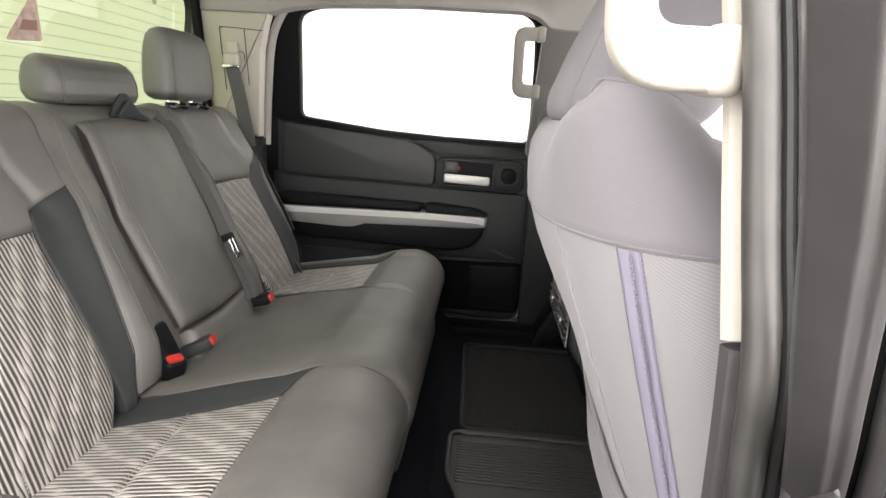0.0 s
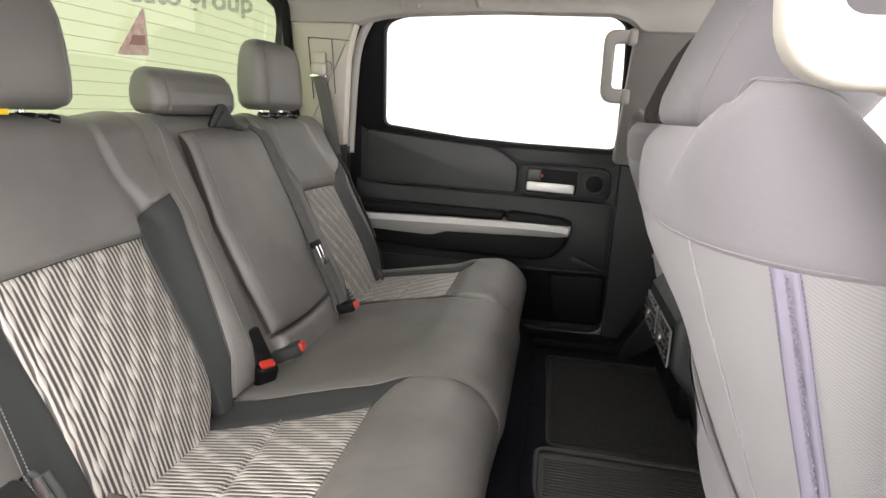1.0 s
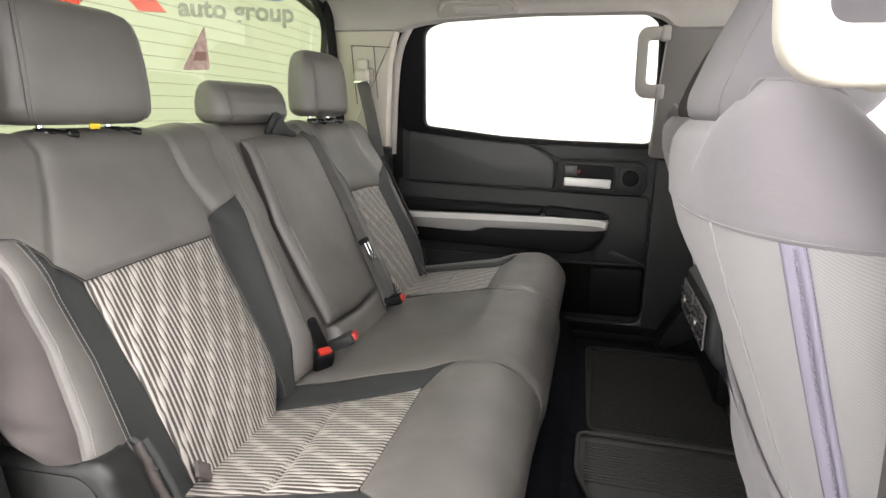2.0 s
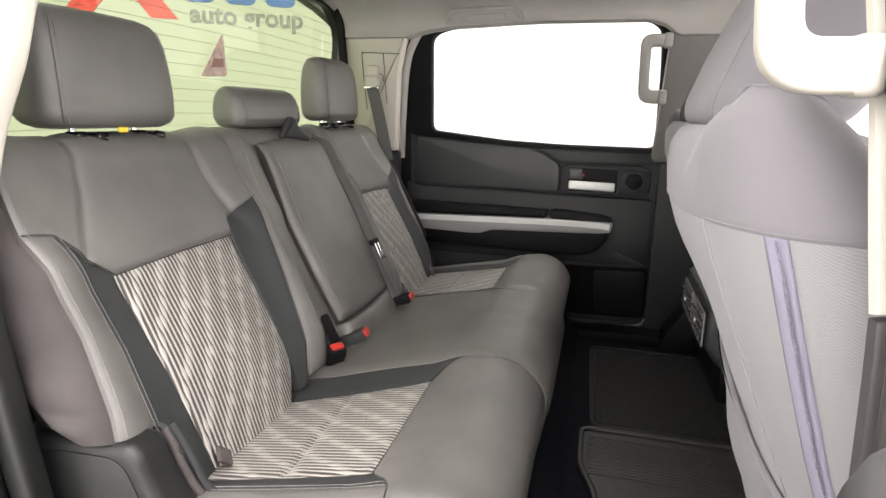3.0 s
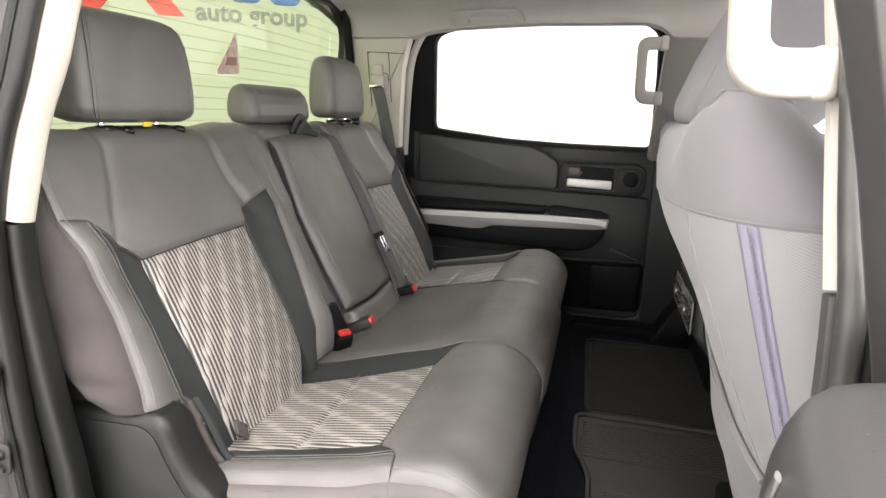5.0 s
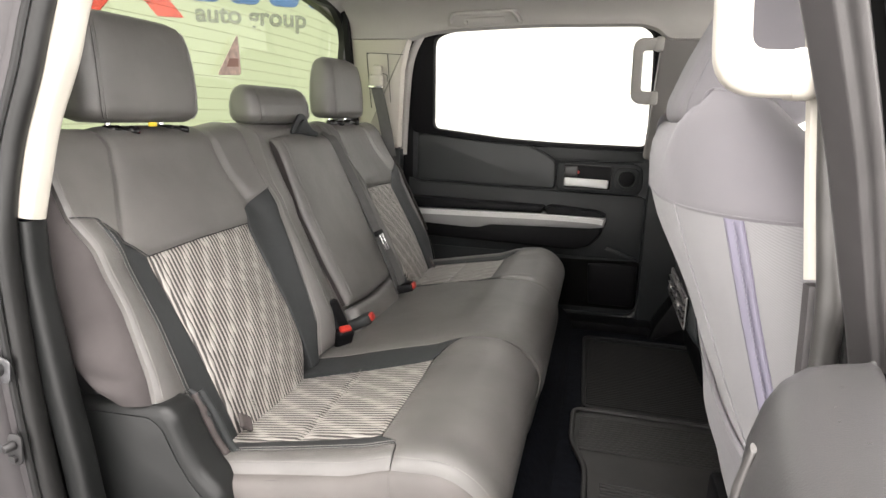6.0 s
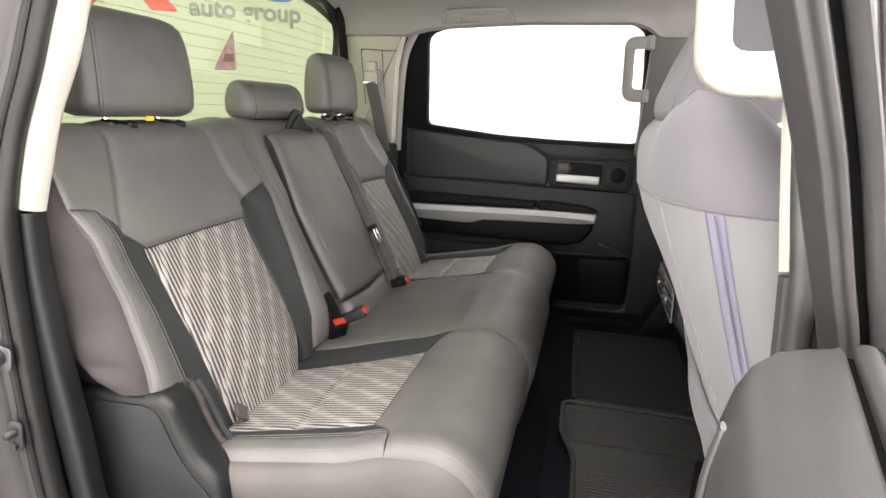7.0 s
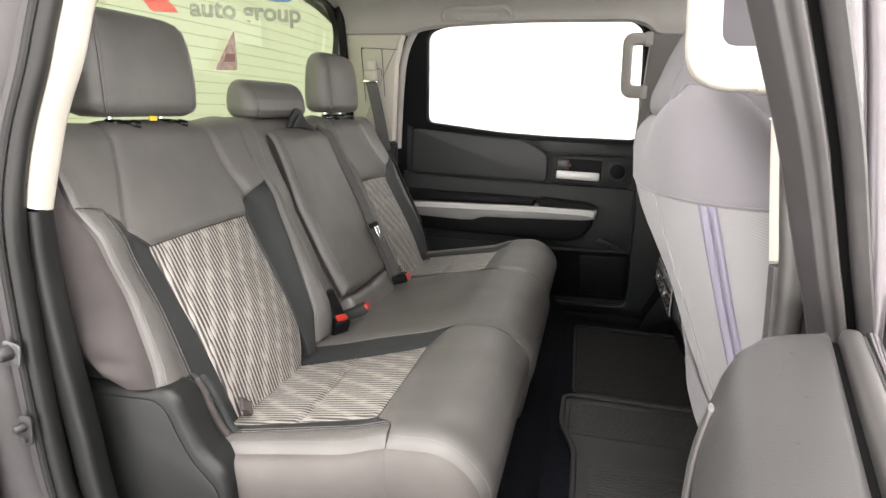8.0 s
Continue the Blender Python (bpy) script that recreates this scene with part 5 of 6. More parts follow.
# latch striker and bumper
st = thing("door_striker", (0.088, -0.036, 1.0), "dull steel door latch striker with plate on the painted frame", "striker")
part("plate", prism([(x, -0.034, z) for x, z in rounded([(0.076, 0.980), (0.100, 0.980), (0.104, 1.026), (0.080, 1.026)], 0.014)], (0, -0.003, 0), bevel=0.001), STEEL, st)
part("bolt", cyl(0.006, 0.006, (0.089, -0.036, 0.990), (0.089, -0.042, 0.990), n=6), STEEL, st)
part("pin", cyl(0.007, 0.006, (0.090, -0.036, 1.010), (0.087, -0.050, 1.009), bevel=0.002), STEEL, st)
bs = thing("door_bumper", (0.086, -0.036, 1.118), "clear plastic-wrapped bumper stop on the door frame", "bumper")
part("cap", cyl(0.012, 0.009, (0.080, -0.034, 1.118), (0.080, -0.052, 1.118), bevel=0.003), STEEL, bs)
part("wrap", prism([(x, -0.034, z) for x, z in rounded([(0.066, 1.100), (0.096, 1.096), (0.102, 1.130), (0.072, 1.136)], 0.008)], (0, -0.002, 0), bevel=0.0008), FILM, bs, "shiny crumpled film")
# front door pillar
b_edge = [(0.957, 1.80), (0.974, 1.62), (0.982, 1.522), (0.985, 1.472), (0.988, 1.40), (0.993, 1.320)]
b_face = [(-0.017, -0.008), (-0.015, -0.012), (-0.009, -0.014), (-0.006, -0.011), (-0.004, 0.0), (-0.004, 0.03), (-0.017, 0.03)]
strip_along("pillar_trim", [(x + 0.013, z) for x, z in b_edge], b_face, BEIGE, "pale beige front pillar trim", 0.0, lean=front_y)
b_low = [(0.993, 1.319), (0.997, 1.25), (1.003, 1.10), (1.008, 0.95), (1.008, 0.72)]
strip_along("lower_trim", [(x + 0.013, z) for x, z in b_low], [(u - (0.004 if u < -0.01 else 0), v) for u, v in b_face], FRAME_SATIN, "grey lower pillar trim", 0.0, lean=front_y)
b_all = [(x + 0.013, z) for x, z in b_edge[:-1] + [(0.993, 1.320)] + b_low[1:]]
strip_along("door_seal", [(x - 0.0055, z) for x, z in b_all], ring(0.0105, 16), SEAL_GREY, "grey rubber door seal", -0.048, lean=front_y)
strip_along("seal_lip", [(x + 0.008, z) for x, z in b_all], ring(0.004, 8), RUBBER, "", -0.054, lean=front_y)
# Lighter copy of the body paint stands in for light on this pillar.
strip_along("frame_step", [(x + 0.090, z) for x, z in b_all], [(-0.020, -0.066), (0.06, -0.066), (0.06, 0.055), (-0.020, 0.055)], LIT_PAINT, "painted pillar, its light put into the paint colour", -0.038, lean=front_y)
# Ridges shaped to draw the strip lights as streaks down the pillar.
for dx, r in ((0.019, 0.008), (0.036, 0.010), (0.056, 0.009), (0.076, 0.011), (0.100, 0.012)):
    strip_along("frame_ridge", [(x + dx, z) for x, z in b_all], ring(r, 14), LIT_PAINT, "painted pillar ridge", -0.058, lean=front_y)
# the front door's outer skin, ahead of the pillar
fd = rounded([(1.16, 0.66), (2.2, 0.66), (2.2, 1.28), (1.16, 1.30)], 0.03)
part("front_door_skin", prism([(x, -0.20, z) for x, z in fd], (0, 0.06, 0), bevel=0.02, seg=3), PAINT, body, "dark grey painted front door")
part("roof_side", prism([(x, 0.10, z) for x, z in ((0.25, 1.775), (2.2, 1.79), (2.2, 1.87), (-0.1, 1.87), (-0.1, 1.78))], (0, 0.05, 0), bevel=0.01), PAINT, body, "dark painted roof side")
part("sill", prism([(x, -0.06, z) for x, z in ((0.16, 0.66), (1.05, 0.66), (1.05, 0.735), (0.16, 0.735))], (0, 0.14, 0), bevel=0.008), TRIM, body, "dark sill plate")


# ---- front seats ----
def seat_ring(z, cy, side=1, n=72, grow=0.0):
    """Outline of a front backrest at height z: rear face, flanks and front."""
    zs = [0.80, 0.95, 1.05, 1.15, 1.25, 1.31, 1.36, 1.42, 1.46, 1.485, 1.50]
    rear = np.interp(z, zs, [1.075, 1.045, 1.005, 0.962, 0.924, 0.902, 0.886, 0.884, 0.886, 0.893, 0.908])
    deep = np.interp(z, zs, [0.30, 0.30, 0.30, 0.30, 0.30, 0.30, 0.29, 0.26, 0.22, 0.17, 0.10])
    wide = np.interp(z, zs, [0.27, 0.295, 0.31, 0.325, 0.325, 0.325, 0.32, 0.315, 0.300, 0.275, 0.235])
    slim = np.interp(z, [1.05, 1.31, 1.36, 1.394, 1.419, 1.441, 1.458, 1.479, 1.50], [0.276, 0.244, 0.236, 0.228, 0.222, 0.216, 0.210, 0.200, 0.184])
    out = []
    for i in range(n):
        a = 2 * math.pi * i / n
        c, s = math.cos(a), math.sin(a)
        x = rear + deep / 2 - math.copysign(abs(c) ** 0.80, c) * (deep / 2 + grow)
        y = cy - side * math.copysign(abs(s) ** 0.78, s) * (min(wide, slim if s > 0 else 1) + grow)
        t = (y - cy) * side
        x += 0.07 * max(0, t + 0.17) * smooth(1.36 - z, 0.03, 0.14) * (1 - smooth(1.10 - z, 0.0, 0.12))
        out.append(Vector((x, y, z)))
    return out


def front_seat(cy, side, label, ahead=0.0, rest=None):
    seat = thing("front_seat", (1.1, cy, 0.72), label, "seat", "front seats")
    zs = [0.80 + 0.02 * i for i in range(29)]
    part("lower_back", loft([seat_ring(z, cy, side) for z in zs if z <= 1.361]), COVER_TWILL, seat, "grey twill lower back cover", smooth=60)
    tops = [1.352] + [1.36 + 0.0098 * i for i in range(15)]
    rows = []
    for i, z in enumerate(tops):
        rows.append(seat_ring(min(z, 1.50), cy, side, n=180, grow=0.0025 * (1 - math.exp(-i / 2.0)) - 0.003 * (i == 0)))
    rows.append([v.lerp(Vector((1.0, cy, 1.440)), 0.5) for v in rows[-1]])
    for r in rows:
        for v in r:
            t = (v.y - cy) * side
            up = max(0, min(1, (v.z - 1.37) / 0.12))
            c = -0.085 - 0.068 * up * up
            inner = smooth(t, c - 0.024, c + 0.024)
            v.x -= 0.014 * (1 - smooth(t, c - 0.04, c + 0.03)) * up * smooth(t, -0.32, -0.22)
            v.z -= 0.046 * inner * up
            v.z -= 0.016 * smooth(-t, 0.08, 0.24) * up
            v.z -= 5.0 * max(0, min(v.x, 1.05) - 0.93) ** 2 * smooth(-t, 0.10, 0.18) * up
    part("upper_back", loft(rows), COVER, seat, "smooth grey upper back cover", smooth=60)
    ridge = [rows[15][i] + Vector((-0.0003, 0, 0.0006)) for i in range(22, 66)]
    part("ridge_seam", sweep(ridge, ring(0.0012, 6), (0, 0, 1)), COVER, seat)
    row = part("stitching", stitches([(i, 0) for i in range(len(ridge))], lambda p, q, hh: along(ridge, p / (len(ridge) - 1)) + Vector((-0.004, 0, -0.002 + hh)), lambda p, q: 0.0008, step=len(ridge) / 70, size=len(ridge) / 110, thick=0.0006), COVER_TWILL, seat, "pale stitching")
    tagged(row, kind="stuff")
    # headrest
    hz = [(0.0, 0.82, 0.70), (0.05, 0.95, 0.90), (0.15, 1.0, 1.0), (0.4, 1.0, 1.0), (0.7, 0.97, 0.92), (0.9, 0.88, 0.75), (1.0, 0.66, 0.42)]
    rows = []
    for i in range(25):
        k = i / 24
        fw = np.interp(k, [p[0] for p in hz], [p[1] for p in hz])
        fd = np.interp(k, [p[0] for p in hz], [p[2] for p in hz])
        r = []
        for j in range(48):
            a = 2 * math.pi * j / 48
            c, s = math.cos(a), math.sin(a)
            r.append((0.982 + 0.085 * k + math.copysign(abs(c) ** 0.5, c) * 0.088 * fd, cy + side * 0.095 + math.copysign(abs(s) ** 0.4, s) * 0.137 * fw, 1.446 + 0.235 * k))
        rows.append(r)
    head = part("headrest", loft(rows), rest or COVER, seat, "cloth-covered headrest", smooth=60)
    j = 29 if side > 0 else 19
    part("headrest_seam", sweep([Vector(r[j]) for r in rows[1:-1]], ring(0.0009, 6), (0, 1, 0)), COVER, head)
    j = 19 if side > 0 else 29
    part("headrest_seam", sweep([Vector(r[j]) for r in rows[1:-1]], ring(0.0009, 6), (0, 1, 0)), COVER, head)
    # seams
    bm = sweep([seat_ring(1.361, cy, side, grow=0.0008)[i % 72] for i in range(73)], ring(0.0010, 6), (0, 0, 1))
    part("cross_seam", bm, COVER, seat)
    zz = [1.0 + 0.03 * i for i in range(13)]
    part("side_seam", sweep([seat_ring(z, cy, side, grow=0.0006)[5].lerp(seat_ring(z, cy, side, grow=0.0006)[6], 0.6) for z in zz], ring(0.0013, 6), (0, 1, 0)), COVER_TWILL, seat)
    # zip on the outboard rear corner
    def edge(z, k, g):
        r = seat_ring(z, cy, side, grow=g)
        if k > 9:
            k -= 9.0 * (1.357 - z)
        i = math.floor(k)
        return r[i % 72].lerp(r[(i + 1) % 72], k - i)
    zz = [1.358 - 0.01 * i for i in range(44)]
    k0, k1 = 11.0, 12.8
    for a, b, m_, g, nm in ((k0, k1, ZIP_TAPE, 0.0018, "zip_tape"),):
        bm = bmesh.new()
        rows = [[bm.verts.new(edge(z, a + (b - a) * j / 6, g if 0 < j < 6 else -0.001)) for j in range(7)] for z in zz]
        for r, q in zip(rows, rows[1:]):
            for j in range(6):
                bm.faces.new((r[j], r[j + 1], q[j + 1], q[j]))
        bmesh.ops.recalc_face_normals(bm, faces=bm.faces)
        part(nm, bm, m_, seat, "lilac-grey zip tape")
    bm = bmesh.new()
    for i in range(150):
        z = 1.355 - 0.0029 * i
        p = edge(z, (k0 + k1) / 2 + (0.03 if i % 2 else -0.03), 0.0019)
        rbox((0.0010, 0.0120, 0.0019), p, 0, bm=bm)
    tagged(part("zip_teeth", bm, ZIP_TEETH, seat, "interlocked zip teeth"), kind="stuff")
    for k in (k0 + 0.12, k1 - 0.12):
        row = part("stitching", stitches([(z, k) for z in zz], edge, lambda z, kk: 0.0012, step=0.0042, size=0.0034, thick=0.0006), ZIP_STITCH, seat)
        tagged(row, kind="stuff")
    # map pocket on the back
    def pocket_top(u):
        return float(np.interp(u, [0, 0.3, 0.55, 0.8, 1.0], [1.185, 1.165, 1.125, 1.085, 1.06]))

    bm = bmesh.new()
    rows = []
    for i in range(25):
        u = i / 24
        k = -14 + 20.0 * u
        top_z = pocket_top(u)
        rows.append([bm.verts.new(edge(top_z - (top_z - 0.84) * j / 10, k, 0.003 + 0.018 * math.sin(math.pi * min(1, u * 1.05)) * math.sin(math.pi * (0.15 + 0.85 * j / 10)) ** 0.7)) for j in range(11)])
    for r, q in zip(rows, rows[1:]):
        for j in range(10):
            bm.faces.new((r[j], r[j + 1], q[j + 1], q[j]))
    bmesh.ops.recalc_face_normals(bm, faces=bm.faces)
    pocket = part("map_pocket", bm, COVER, seat, "grey map pocket", smooth=60)
    line = [edge(pocket_top(i / 24), -14 + 20.0 * i / 24, 0.006) for i in range(25)]
    part("pocket_piping", sweep(line, ring(0.0045, 8), (0, 0, 1)), COVER, pocket, "pale rolled pocket edge")
    # cushion under it
    part("cushion", rbox((0.50, 0.56, 0.16), (1.33, cy, 0.93), 0.05, seg=4), COVER, seat)
    part("seat_rail", rbox((0.50, 0.40, 0.12), (1.30, cy, 0.78), 0.01), BLACK, seat)
    seat.location.x += ahead
    return seat


front_seat(0.275, 1, "grey cloth-covered front seat with zip seam, beside the open door")
# Dark cloth on this headrest stands in for the shade it lies in.
front_seat(1.295, -1, "grey cloth-covered front seat on the far side, headrest darkened for its shade", ahead=0.088, rest=SEAT_SIDE)

# ---- centre console with rear vents ----
con = thing("centre_console", (1.25, 0.785, 0.72), "dark centre console with rear air vents", "console")
prof = [(1.16, 0.72), (1.12, 0.86), (1.06, 0.98), (1.026, 1.015), (1.010, 1.040), (1.010, 1.125), (1.03, 1.145), (1.6, 1.145), (1.6, 0.72)]
part("console_body", prism([(x, 0.640, z) for x, z in prof], (0, 0.29, 0), bevel=0.014, seg=3), TRIM, con)
for y in (0.712, 0.856):
    fr = [(1.006, y - 0.058, 1.040), (1.006, y + 0.058, 1.040), (1.006, y + 0.058, 1.104), (1.006, y - 0.058, 1.104)]
    v = part("vent", sweep(fr + fr[:1], rect(0.004, 0.005, 0.0015), (1, 0, 0)), VENT_SILVER, con, "silver-rimmed air vent")
    # Black plate painted as the shade behind the slats.
    part("vent_shade", rbox((0.004, 0.112, 0.062), (1.0085, y, 1.072), 0.001), GAP, v)
    for i in range(3):
        part("slat", rbox((0.010, 0.108, 0.0035), (1.003, y, 1.056 + 0.0155 * i), 0.001, pose(0, 0, 0, 0, 25)), TRIM_MID, v)
    for i in range(4):
        part("vane", rbox((0.006, 0.0030, 0.062), (1.0045, y - 0.039 + 0.026 * i, 1.072), 0.0012, pose(0, 0, 0, 18)), VENT_SILVER, v, "slanted silver vane")
    part("knob", cyl(0.011, 0.010, (1.004, y, 1.072), (0.995, y, 1.072), n=20, bevel=0.002), VENT_SILVER, v, "silver aiming knob")

# ---- floor mats ----
def floor_mat(x0, x1, y0, y1, z, ribs, label, rubber):
    ob = thing("floor_mat", ((x0 + x1) / 2, (y0 + y1) / 2, z), label, "floor mat", "rear floor mats")
    notch = [(x0, y1), (x0, y1 - 0.16), (x0 + 0.034, y1 - 0.26)] if ribs else [(x0, y1)]
    outline = rounded([(x0 + (0.040 if ribs else 0.012), y0), (x1, y0), (x1, y1), *notch], 0.03)
    part("sheet", prism([(x, y, z) for x, y in outline], (0, 0, 0.008), bevel=0.002), rubber, ob)
    loop = [(x, y, z + 0.010) for x, y in outline]
    part("raised_rim", sweep(loop + loop[:1], rect(0.010, 0.012, 0.004), (0, 0, 1)), rubber, ob, "raised rubber rim")
    n = int((y1 - y0 - 0.05) / 0.0105)
    rib_mesh = finish(rbox((x1 - x0 - 0.034, 0.0055, 0.005), (0, 0, 0), 0.0012, seg=1), "rib", rubber)
    short_rib = finish(rbox((x1 - x0 - 0.086, 0.0065, 0.006), (0.022, 0, 0), 0.0012, seg=1), "rib", rubber)
    for i in range(n):
        y = y0 + 0.03 + 0.0105 * i
        if ribs and ribs[0] < (y - y0) / (y1 - y0) < ribs[1]:
            continue
        r = new("rib", short_rib if ribs and y < y1 - 0.20 else rib_mesh)
        r.parent = ob
        r.location = (0, y - (y0 + y1) / 2, 0.0095)
    return ob


floor_mat(0.812, 1.17, 0.87, 1.40, 0.716, None, "ribbed black rubber floor mat on the far side", MAT_RUBBER)
floor_mat(0.800, 1.16, 0.12, 0.850, 0.722, (0.58, 0.735), "ribbed black rubber floor mat with smooth tread area", MAT_LIT)
bm = prism([(x, 0.05, z) for x, z in ((0.60, 0.70), (0.775, 0.70), (0.765, 0.735), (0.70, 0.80), (0.60, 0.84))], (0, 1.50, 0), bevel=0.01)
solo("carpet_riser", bm, CARPET, "black carpeted riser under the rear seats", "carpet", kind="structure")


# ---- open rear door on the near side ----
nd = thing("door_2", (1.0, -0.5, 0.72), "open rear door with dark grey inner trim, window frame and chrome belt", "door", kind="structure")
SWING = 0.20


def slot_x(y):
    """Line of the glass slot along the swung door."""
    return 1.001 + 0.256 * (y + 0.168)


def panel_x(y):
    """Inner face of the trim panel in plan: a rounded front corner, then straight."""
    return float(np.interp(-y, [0.140, 0.142, 0.146, 0.152, 0.160, 0.172, 0.190, 0.215, 0.266, 1.1], [0.990, 0.972, 0.957, 0.944, 0.934, 0.925, 0.918, 0.911, 0.900, 0.900 - SWING * 0.834]))


def door_section(y):
    """Cross-section of the trim panel at y: inner face, rounded shoulder, shelf to the glass slot."""
    a, b, z = panel_x(y), slot_x(y), 1.300 - 0.007 * (1 - smooth(-y, 0.140, 0.170))
    w = min(1, (b - a) / 0.06)
    return [(a + 0.02 * w, y, 0.74), (a + 0.006 * w, y, 1.00), (a + 0.001, y, 1.16), (a, y, z - 0.075), (a + 0.002 * w, y, z - 0.050), (a + 0.007 * w, y, z - 0.030), (a + 0.015 * w, y, z - 0.014), (a + 0.027 * w, y, z - 0.004), (a + 0.042 * w, y, z), (b - 0.008 * w, y, z + 0.003), (b - 0.003 * w, y, z + 0.001), (b, y, z - 0.006), (b, y, 0.74)]


ys = [-0.140, -0.142, -0.146, -0.152, -0.160, -0.165, -0.175, -0.188, -0.202, -0.218, -0.235, -0.252, -0.271, -0.32, -0.45, -0.60, -0.75, -0.90, -1.02]
part("inner_panel", loft([door_section(y) for y in ys]), TRIM_GREY, nd, "grey grained inner door panel", smooth=50)
rec = [(-0.30, 1.02), (-0.46, 1.03), (-0.46, 1.19), (-0.37, 1.20), (-0.305, 1.15)]
part("pull_recess", prism([(panel_x(y) + 0.003, y, z) for y, z in rounded(rec, 0.03)], (-0.004, 0, 0), bevel=0.0015), BLACK, nd, "dark handle recess")
pts = spline([(0.904, -0.250, 1.02), (0.902, -0.246, 1.14), (0.9025, -0.242, 1.205), (0.905, -0.240, 1.240), (0.9105, -0.240, 1.270)], 6)
rings = []
for i, p in enumerate(pts):
    k = math.sin(math.pi * min(1, 0.12 + 0.88 * (1 - i / (len(pts) - 1)))) ** 0.5 if i > len(pts) // 2 else 1.0
    rings.append([p + Vector((0.0030 * k * math.cos(a), 0.0050 * k * math.sin(a), 0.002 * math.sin(a))) for a in [2 * math.pi * n / 16 for n in range(16)]])
part("silver_strip", loft(rings), BELT_TRIM, nd, "silver trim edge", smooth=60)


def belt(name, dx, w, h, z, r, material, label=""):
    line = [(slot_x(y) + dx, y, z) for y in (-0.165, -0.4, -0.7, -1.0)]
    return part(name, sweep(line, rect(w, h, r), (1, 0, 0)), material, nd, label)


bm = bmesh.new()
rng = random.Random(4)
for i in range(9):
    y = -0.19 - 0.28 * rng.random()
    x = panel_x(y) + 0.040 + (slot_x(y) - panel_x(y) - 0.055) * rng.random()
    rbox((0.0008 + 0.002 * rng.random(), 0.0004, 0.0004), (x, y, 1.3015), 0, pose(0, 0, 0, 0, 0, rng.uniform(-25, 25)), bm=bm)
tagged(part("scuffs", bm, SCUFF, nd, "small pale scuffs"), kind="stuff")
belt("glass_slot", 0.001, 0.006, 0.03, 1.282, 0.002, GAP)
belt("outer_belt_seal", 0.010, 0.014, 0.040, 1.288, 0.006, BELT_TRIM, "satin outer belt strip")
belt("chrome_belt", 0.022, 0.010, 0.040, 1.287, 0.004, CHROME, "chrome belt moulding")
belt("door_shell", 0.050, 0.042, 0.62, 0.985, 0.016, PAINT, "dark grey painted door shell")


FRAME = [(1.028, -0.060, 1.235), (1.001, -0.100, 1.300), (0.978, -0.132, 1.350), (0.956, -0.163, 1.400), (0.933, -0.195, 1.450), (0.882, -0.258, 1.550), (0.835, -0.318, 1.640), (0.812, -0.365, 1.695), (0.800, -0.430, 1.728), (0.795, -0.60, 1.740), (0.800, -0.95, 1.70)]


def frame_strip(name, material, profile, dx, label="", dy=0.0):
    pts = spline([(x + dx, y + dy, z) for x, y, z in FRAME], 8)
    return part(name, sweep(pts, profile, (1, 0, 0)), material, nd, label)


def bar(w, d=0.02, r=0.005):
    return rounded([(0.0, -d), (w, -d * 1.1), (w, d * 0.9), (0.0, d * 0.8)], r, 3)


frame_strip("frame_inner", FRAME_SATIN, rounded([(0.0, -0.003), (0.0115, -0.019), (0.0175, -0.0160), (0.0205, -0.0185), (0.0255, -0.0170), (0.0280, -0.006), (0.0280, 0.006), (0.0255, 0.0170), (0.0205, 0.0185), (0.0175, 0.0160), (0.0115, 0.019), (0.0, 0.003)], 0.0016, 3), 0.0, "dark satin inner window frame")
frame_strip("frame_gap", GAP, bar(0.009, 0.008, 0.002), 0.0270)
frame_strip("frame_seal", FRAME_SATIN, bar(0.013, 0.014), 0.0355, "grey rubber window channel")
pane = [(x + 0.046, y - 0.002, z) for x, y, z in FRAME[0:9]]
bm = bmesh.new()
edge_a = [bm.verts.new(p) for p in pane]
edge_b = [bm.verts.new((slot_x(-0.95) + 0.010 - 0.33 * (z - 1.30), -0.95, z)) for x, y, z in pane]
for i in range(len(pane) - 1):
    bm.faces.new((edge_a[i], edge_a[i + 1], edge_b[i + 1], edge_b[i]))
bmesh.ops.solidify(bm, geom=bm.faces[:], thickness=0.004)
part("window_pane", bm, GLASS_CLEAR, nd, "clear side window").visible_shadow = False
# small tag under the near headrest
solo("yellow_tag", rbox((0.002, 0.020, 0.009), (0.034, 0.335, 1.4225), 0.0005), YELLOW, "small yellow paper tag under the headrest", "tag")

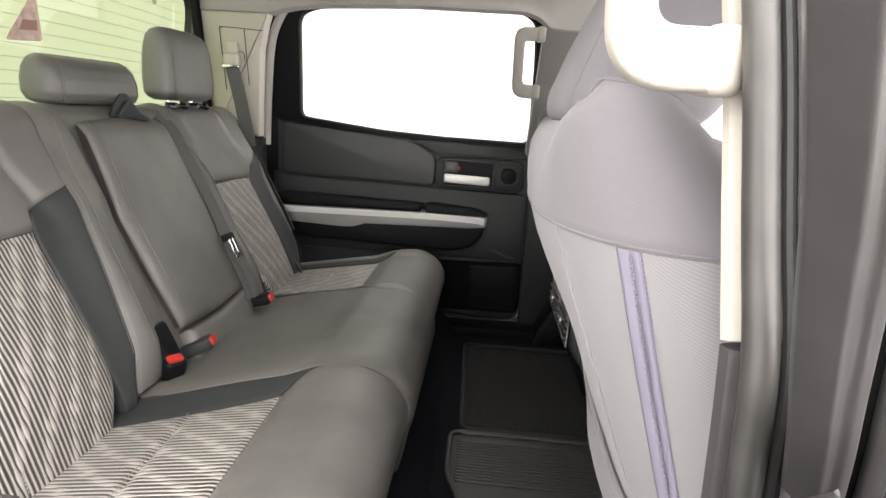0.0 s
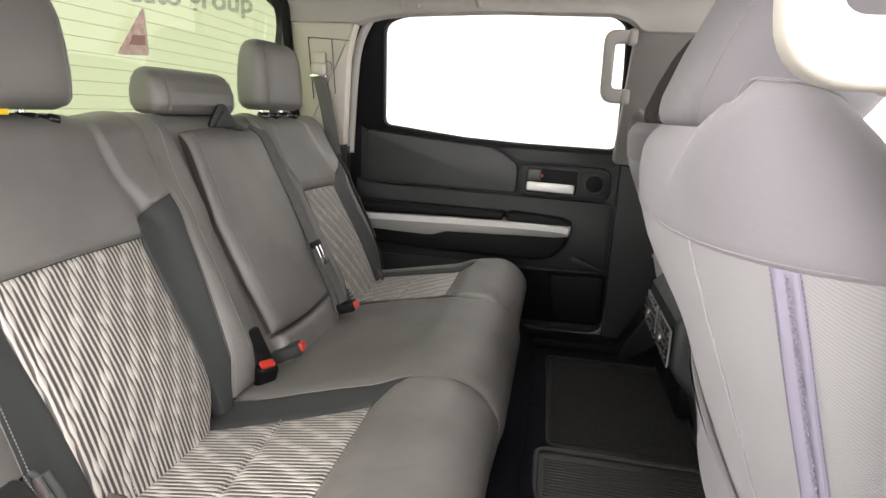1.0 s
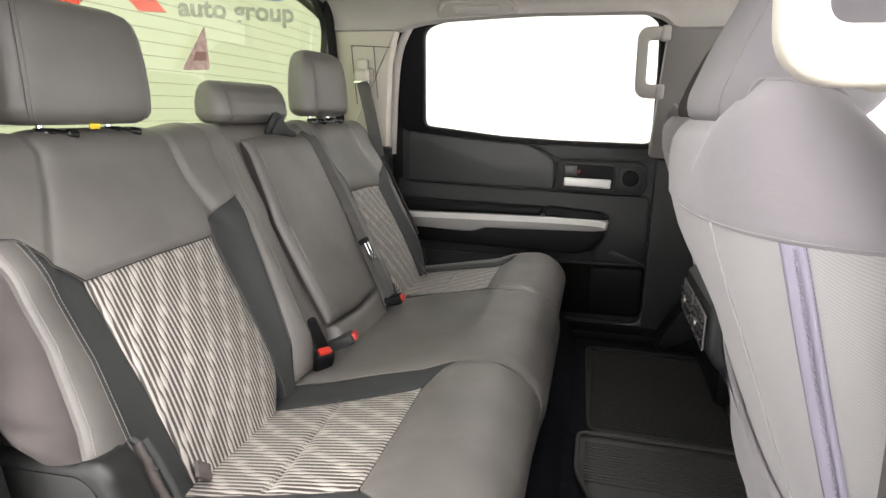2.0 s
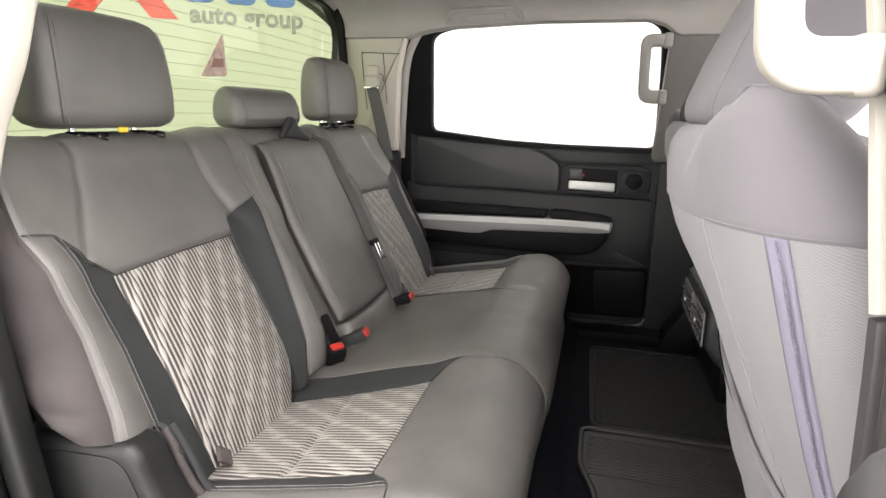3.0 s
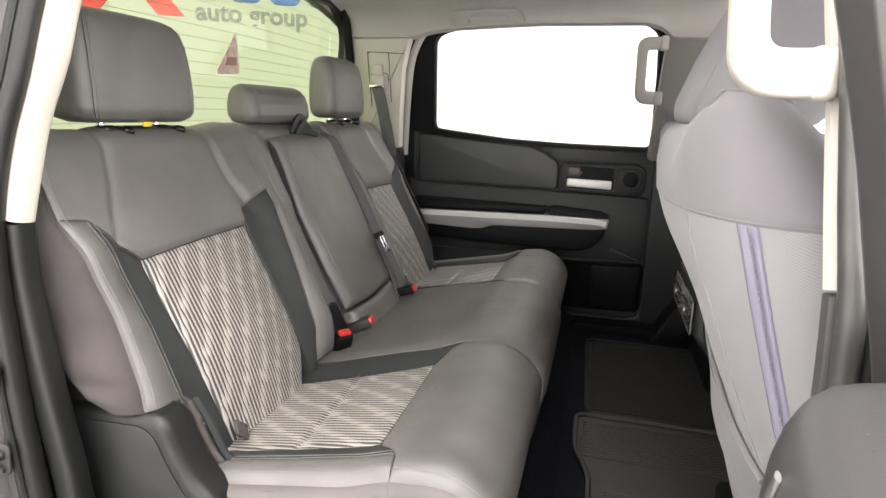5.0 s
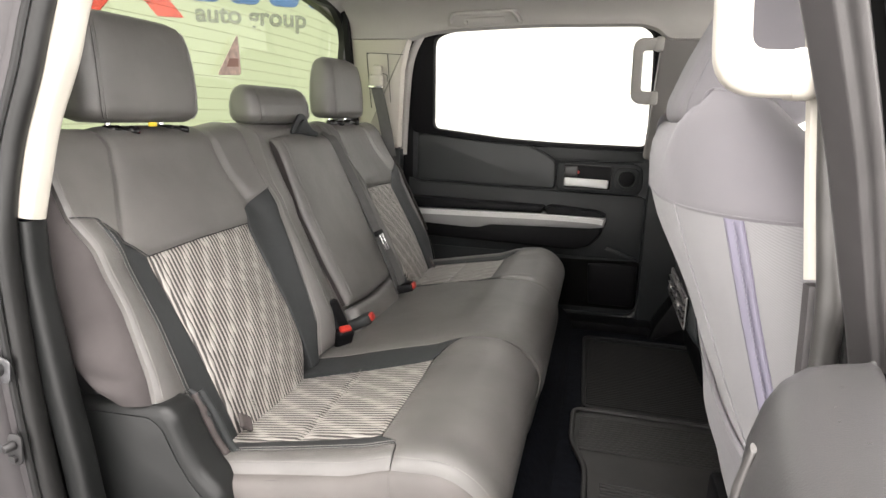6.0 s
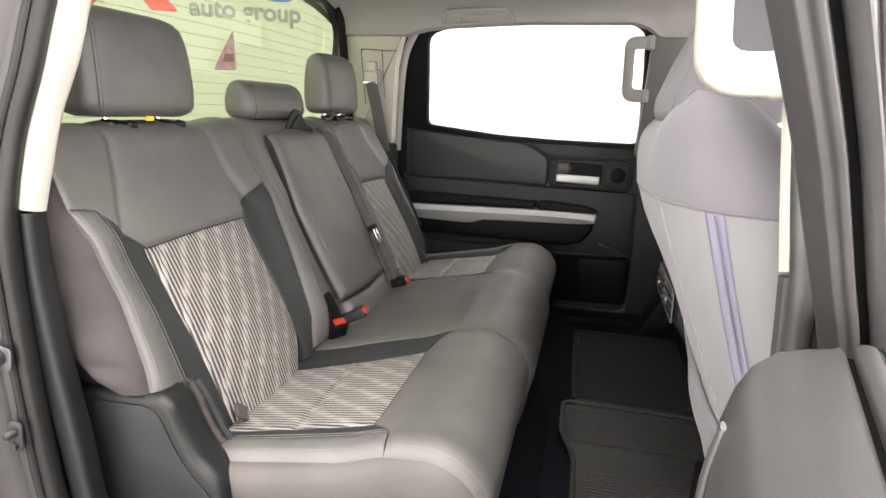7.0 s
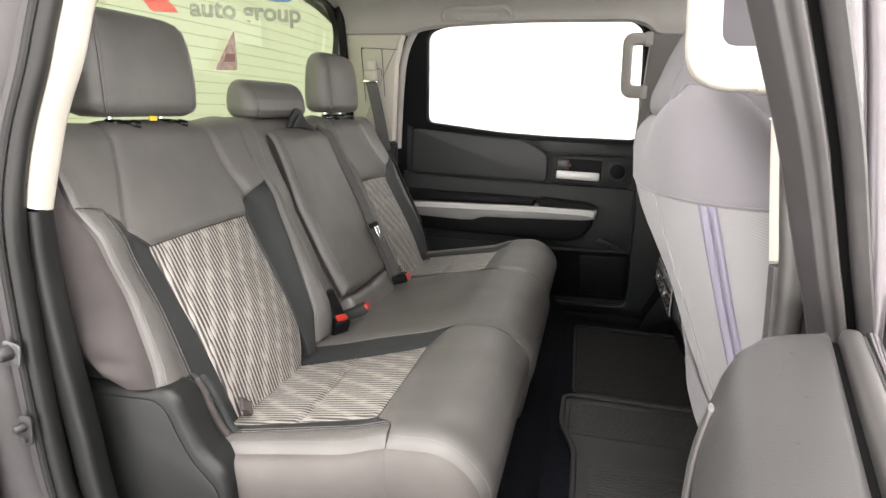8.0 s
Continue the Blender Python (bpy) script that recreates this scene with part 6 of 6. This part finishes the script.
# ---- front of the cab, glimpsed past the front seat ----
dash = thing("dashboard", (1.9, 0.79, 0.9), "dark dashboard beyond the front seats", "dashboard")
prof = [(1.72, 0.80), (1.66, 1.00), (1.68, 1.16), (1.78, 1.235), (2.15, 1.235), (2.15, 0.80)]
part("dash_body", prism([(x, 0.08, z) for x, z in prof], (0, 1.42, 0), bevel=0.03, seg=3), TRIM_SOFT, dash)
part("glovebox_lid", prism([(1.652, y, z) for y, z in rounded([(0.16, 0.84), (0.60, 0.84), (0.60, 1.0), (0.16, 1.0)], 0.03)], (-0.012, 0, 0), bevel=0.005), TRIM, dash, "dark glovebox lid")
for y in (0.20, 1.36):
    part("side_vent", cyl(0.045, 0.042, (1.672, y, 1.12), (1.655, y, 1.12), n=24, bevel=0.004), CHROME, dash, "chrome-rimmed round vent")
wf = thing("window_2", (2.0, 0.79, 1.25), "clear windscreen in a dark frame", "window", kind="structure")
for y0, y1 in ((0.02, 0.13), (1.56, 1.45)):
    part("front_pillar", sweep([(2.20, y0, 1.20), (1.95, (y0 + y1) / 2, 1.46), (1.62, y1, 1.76)], rect(0.07, 0.06, 0.02), (0, 1, 0)), TRIM_GREY, wf, "grey windscreen pillar trim")
part("header", sweep([(1.62, 0.12, 1.775), (1.58, 0.79, 1.80), (1.62, 1.46, 1.775)], rect(0.05, 0.03, 0.01), (1, 0, 0)), LINER, wf, "grey windscreen header")
pane = prism([(2.20, 0.05, 1.24), (2.20, 1.53, 1.24), (1.64, 1.44, 1.77), (1.64, 0.14, 1.77)], (0.005, 0, 0.004))
part("windscreen", pane, GLASS_CLEAR, wf, "clear windscreen").visible_shadow = False
# outside mirror on the far front door
mir = thing("door_mirror", (1.82, 1.72, 1.30), "black outside mirror on the far front door", "mirror")
shell_m = [(1.80, y, z) for y, z in rounded([(1.60, 1.28), (1.86, 1.28), (1.87, 1.40), (1.84, 1.53), (1.62, 1.53), (1.585, 1.40)], 0.05)]
part("housing", prism(shell_m, (0.09, 0, 0), bevel=0.02, seg=3), BLACK, mir)
part("glass", prism([(1.797, y, z) for y, z in rounded([(1.612, 1.295), (1.848, 1.295), (1.857, 1.40), (1.830, 1.517), (1.630, 1.517), (1.598, 1.40)], 0.045)], (-0.004, 0, 0), bevel=0.001), CHROME, mir, "mirror glass")
part("arm", rbox((0.05, 0.14, 0.06), (1.84, 1.60, 1.27), 0.012), BLACK, mir)
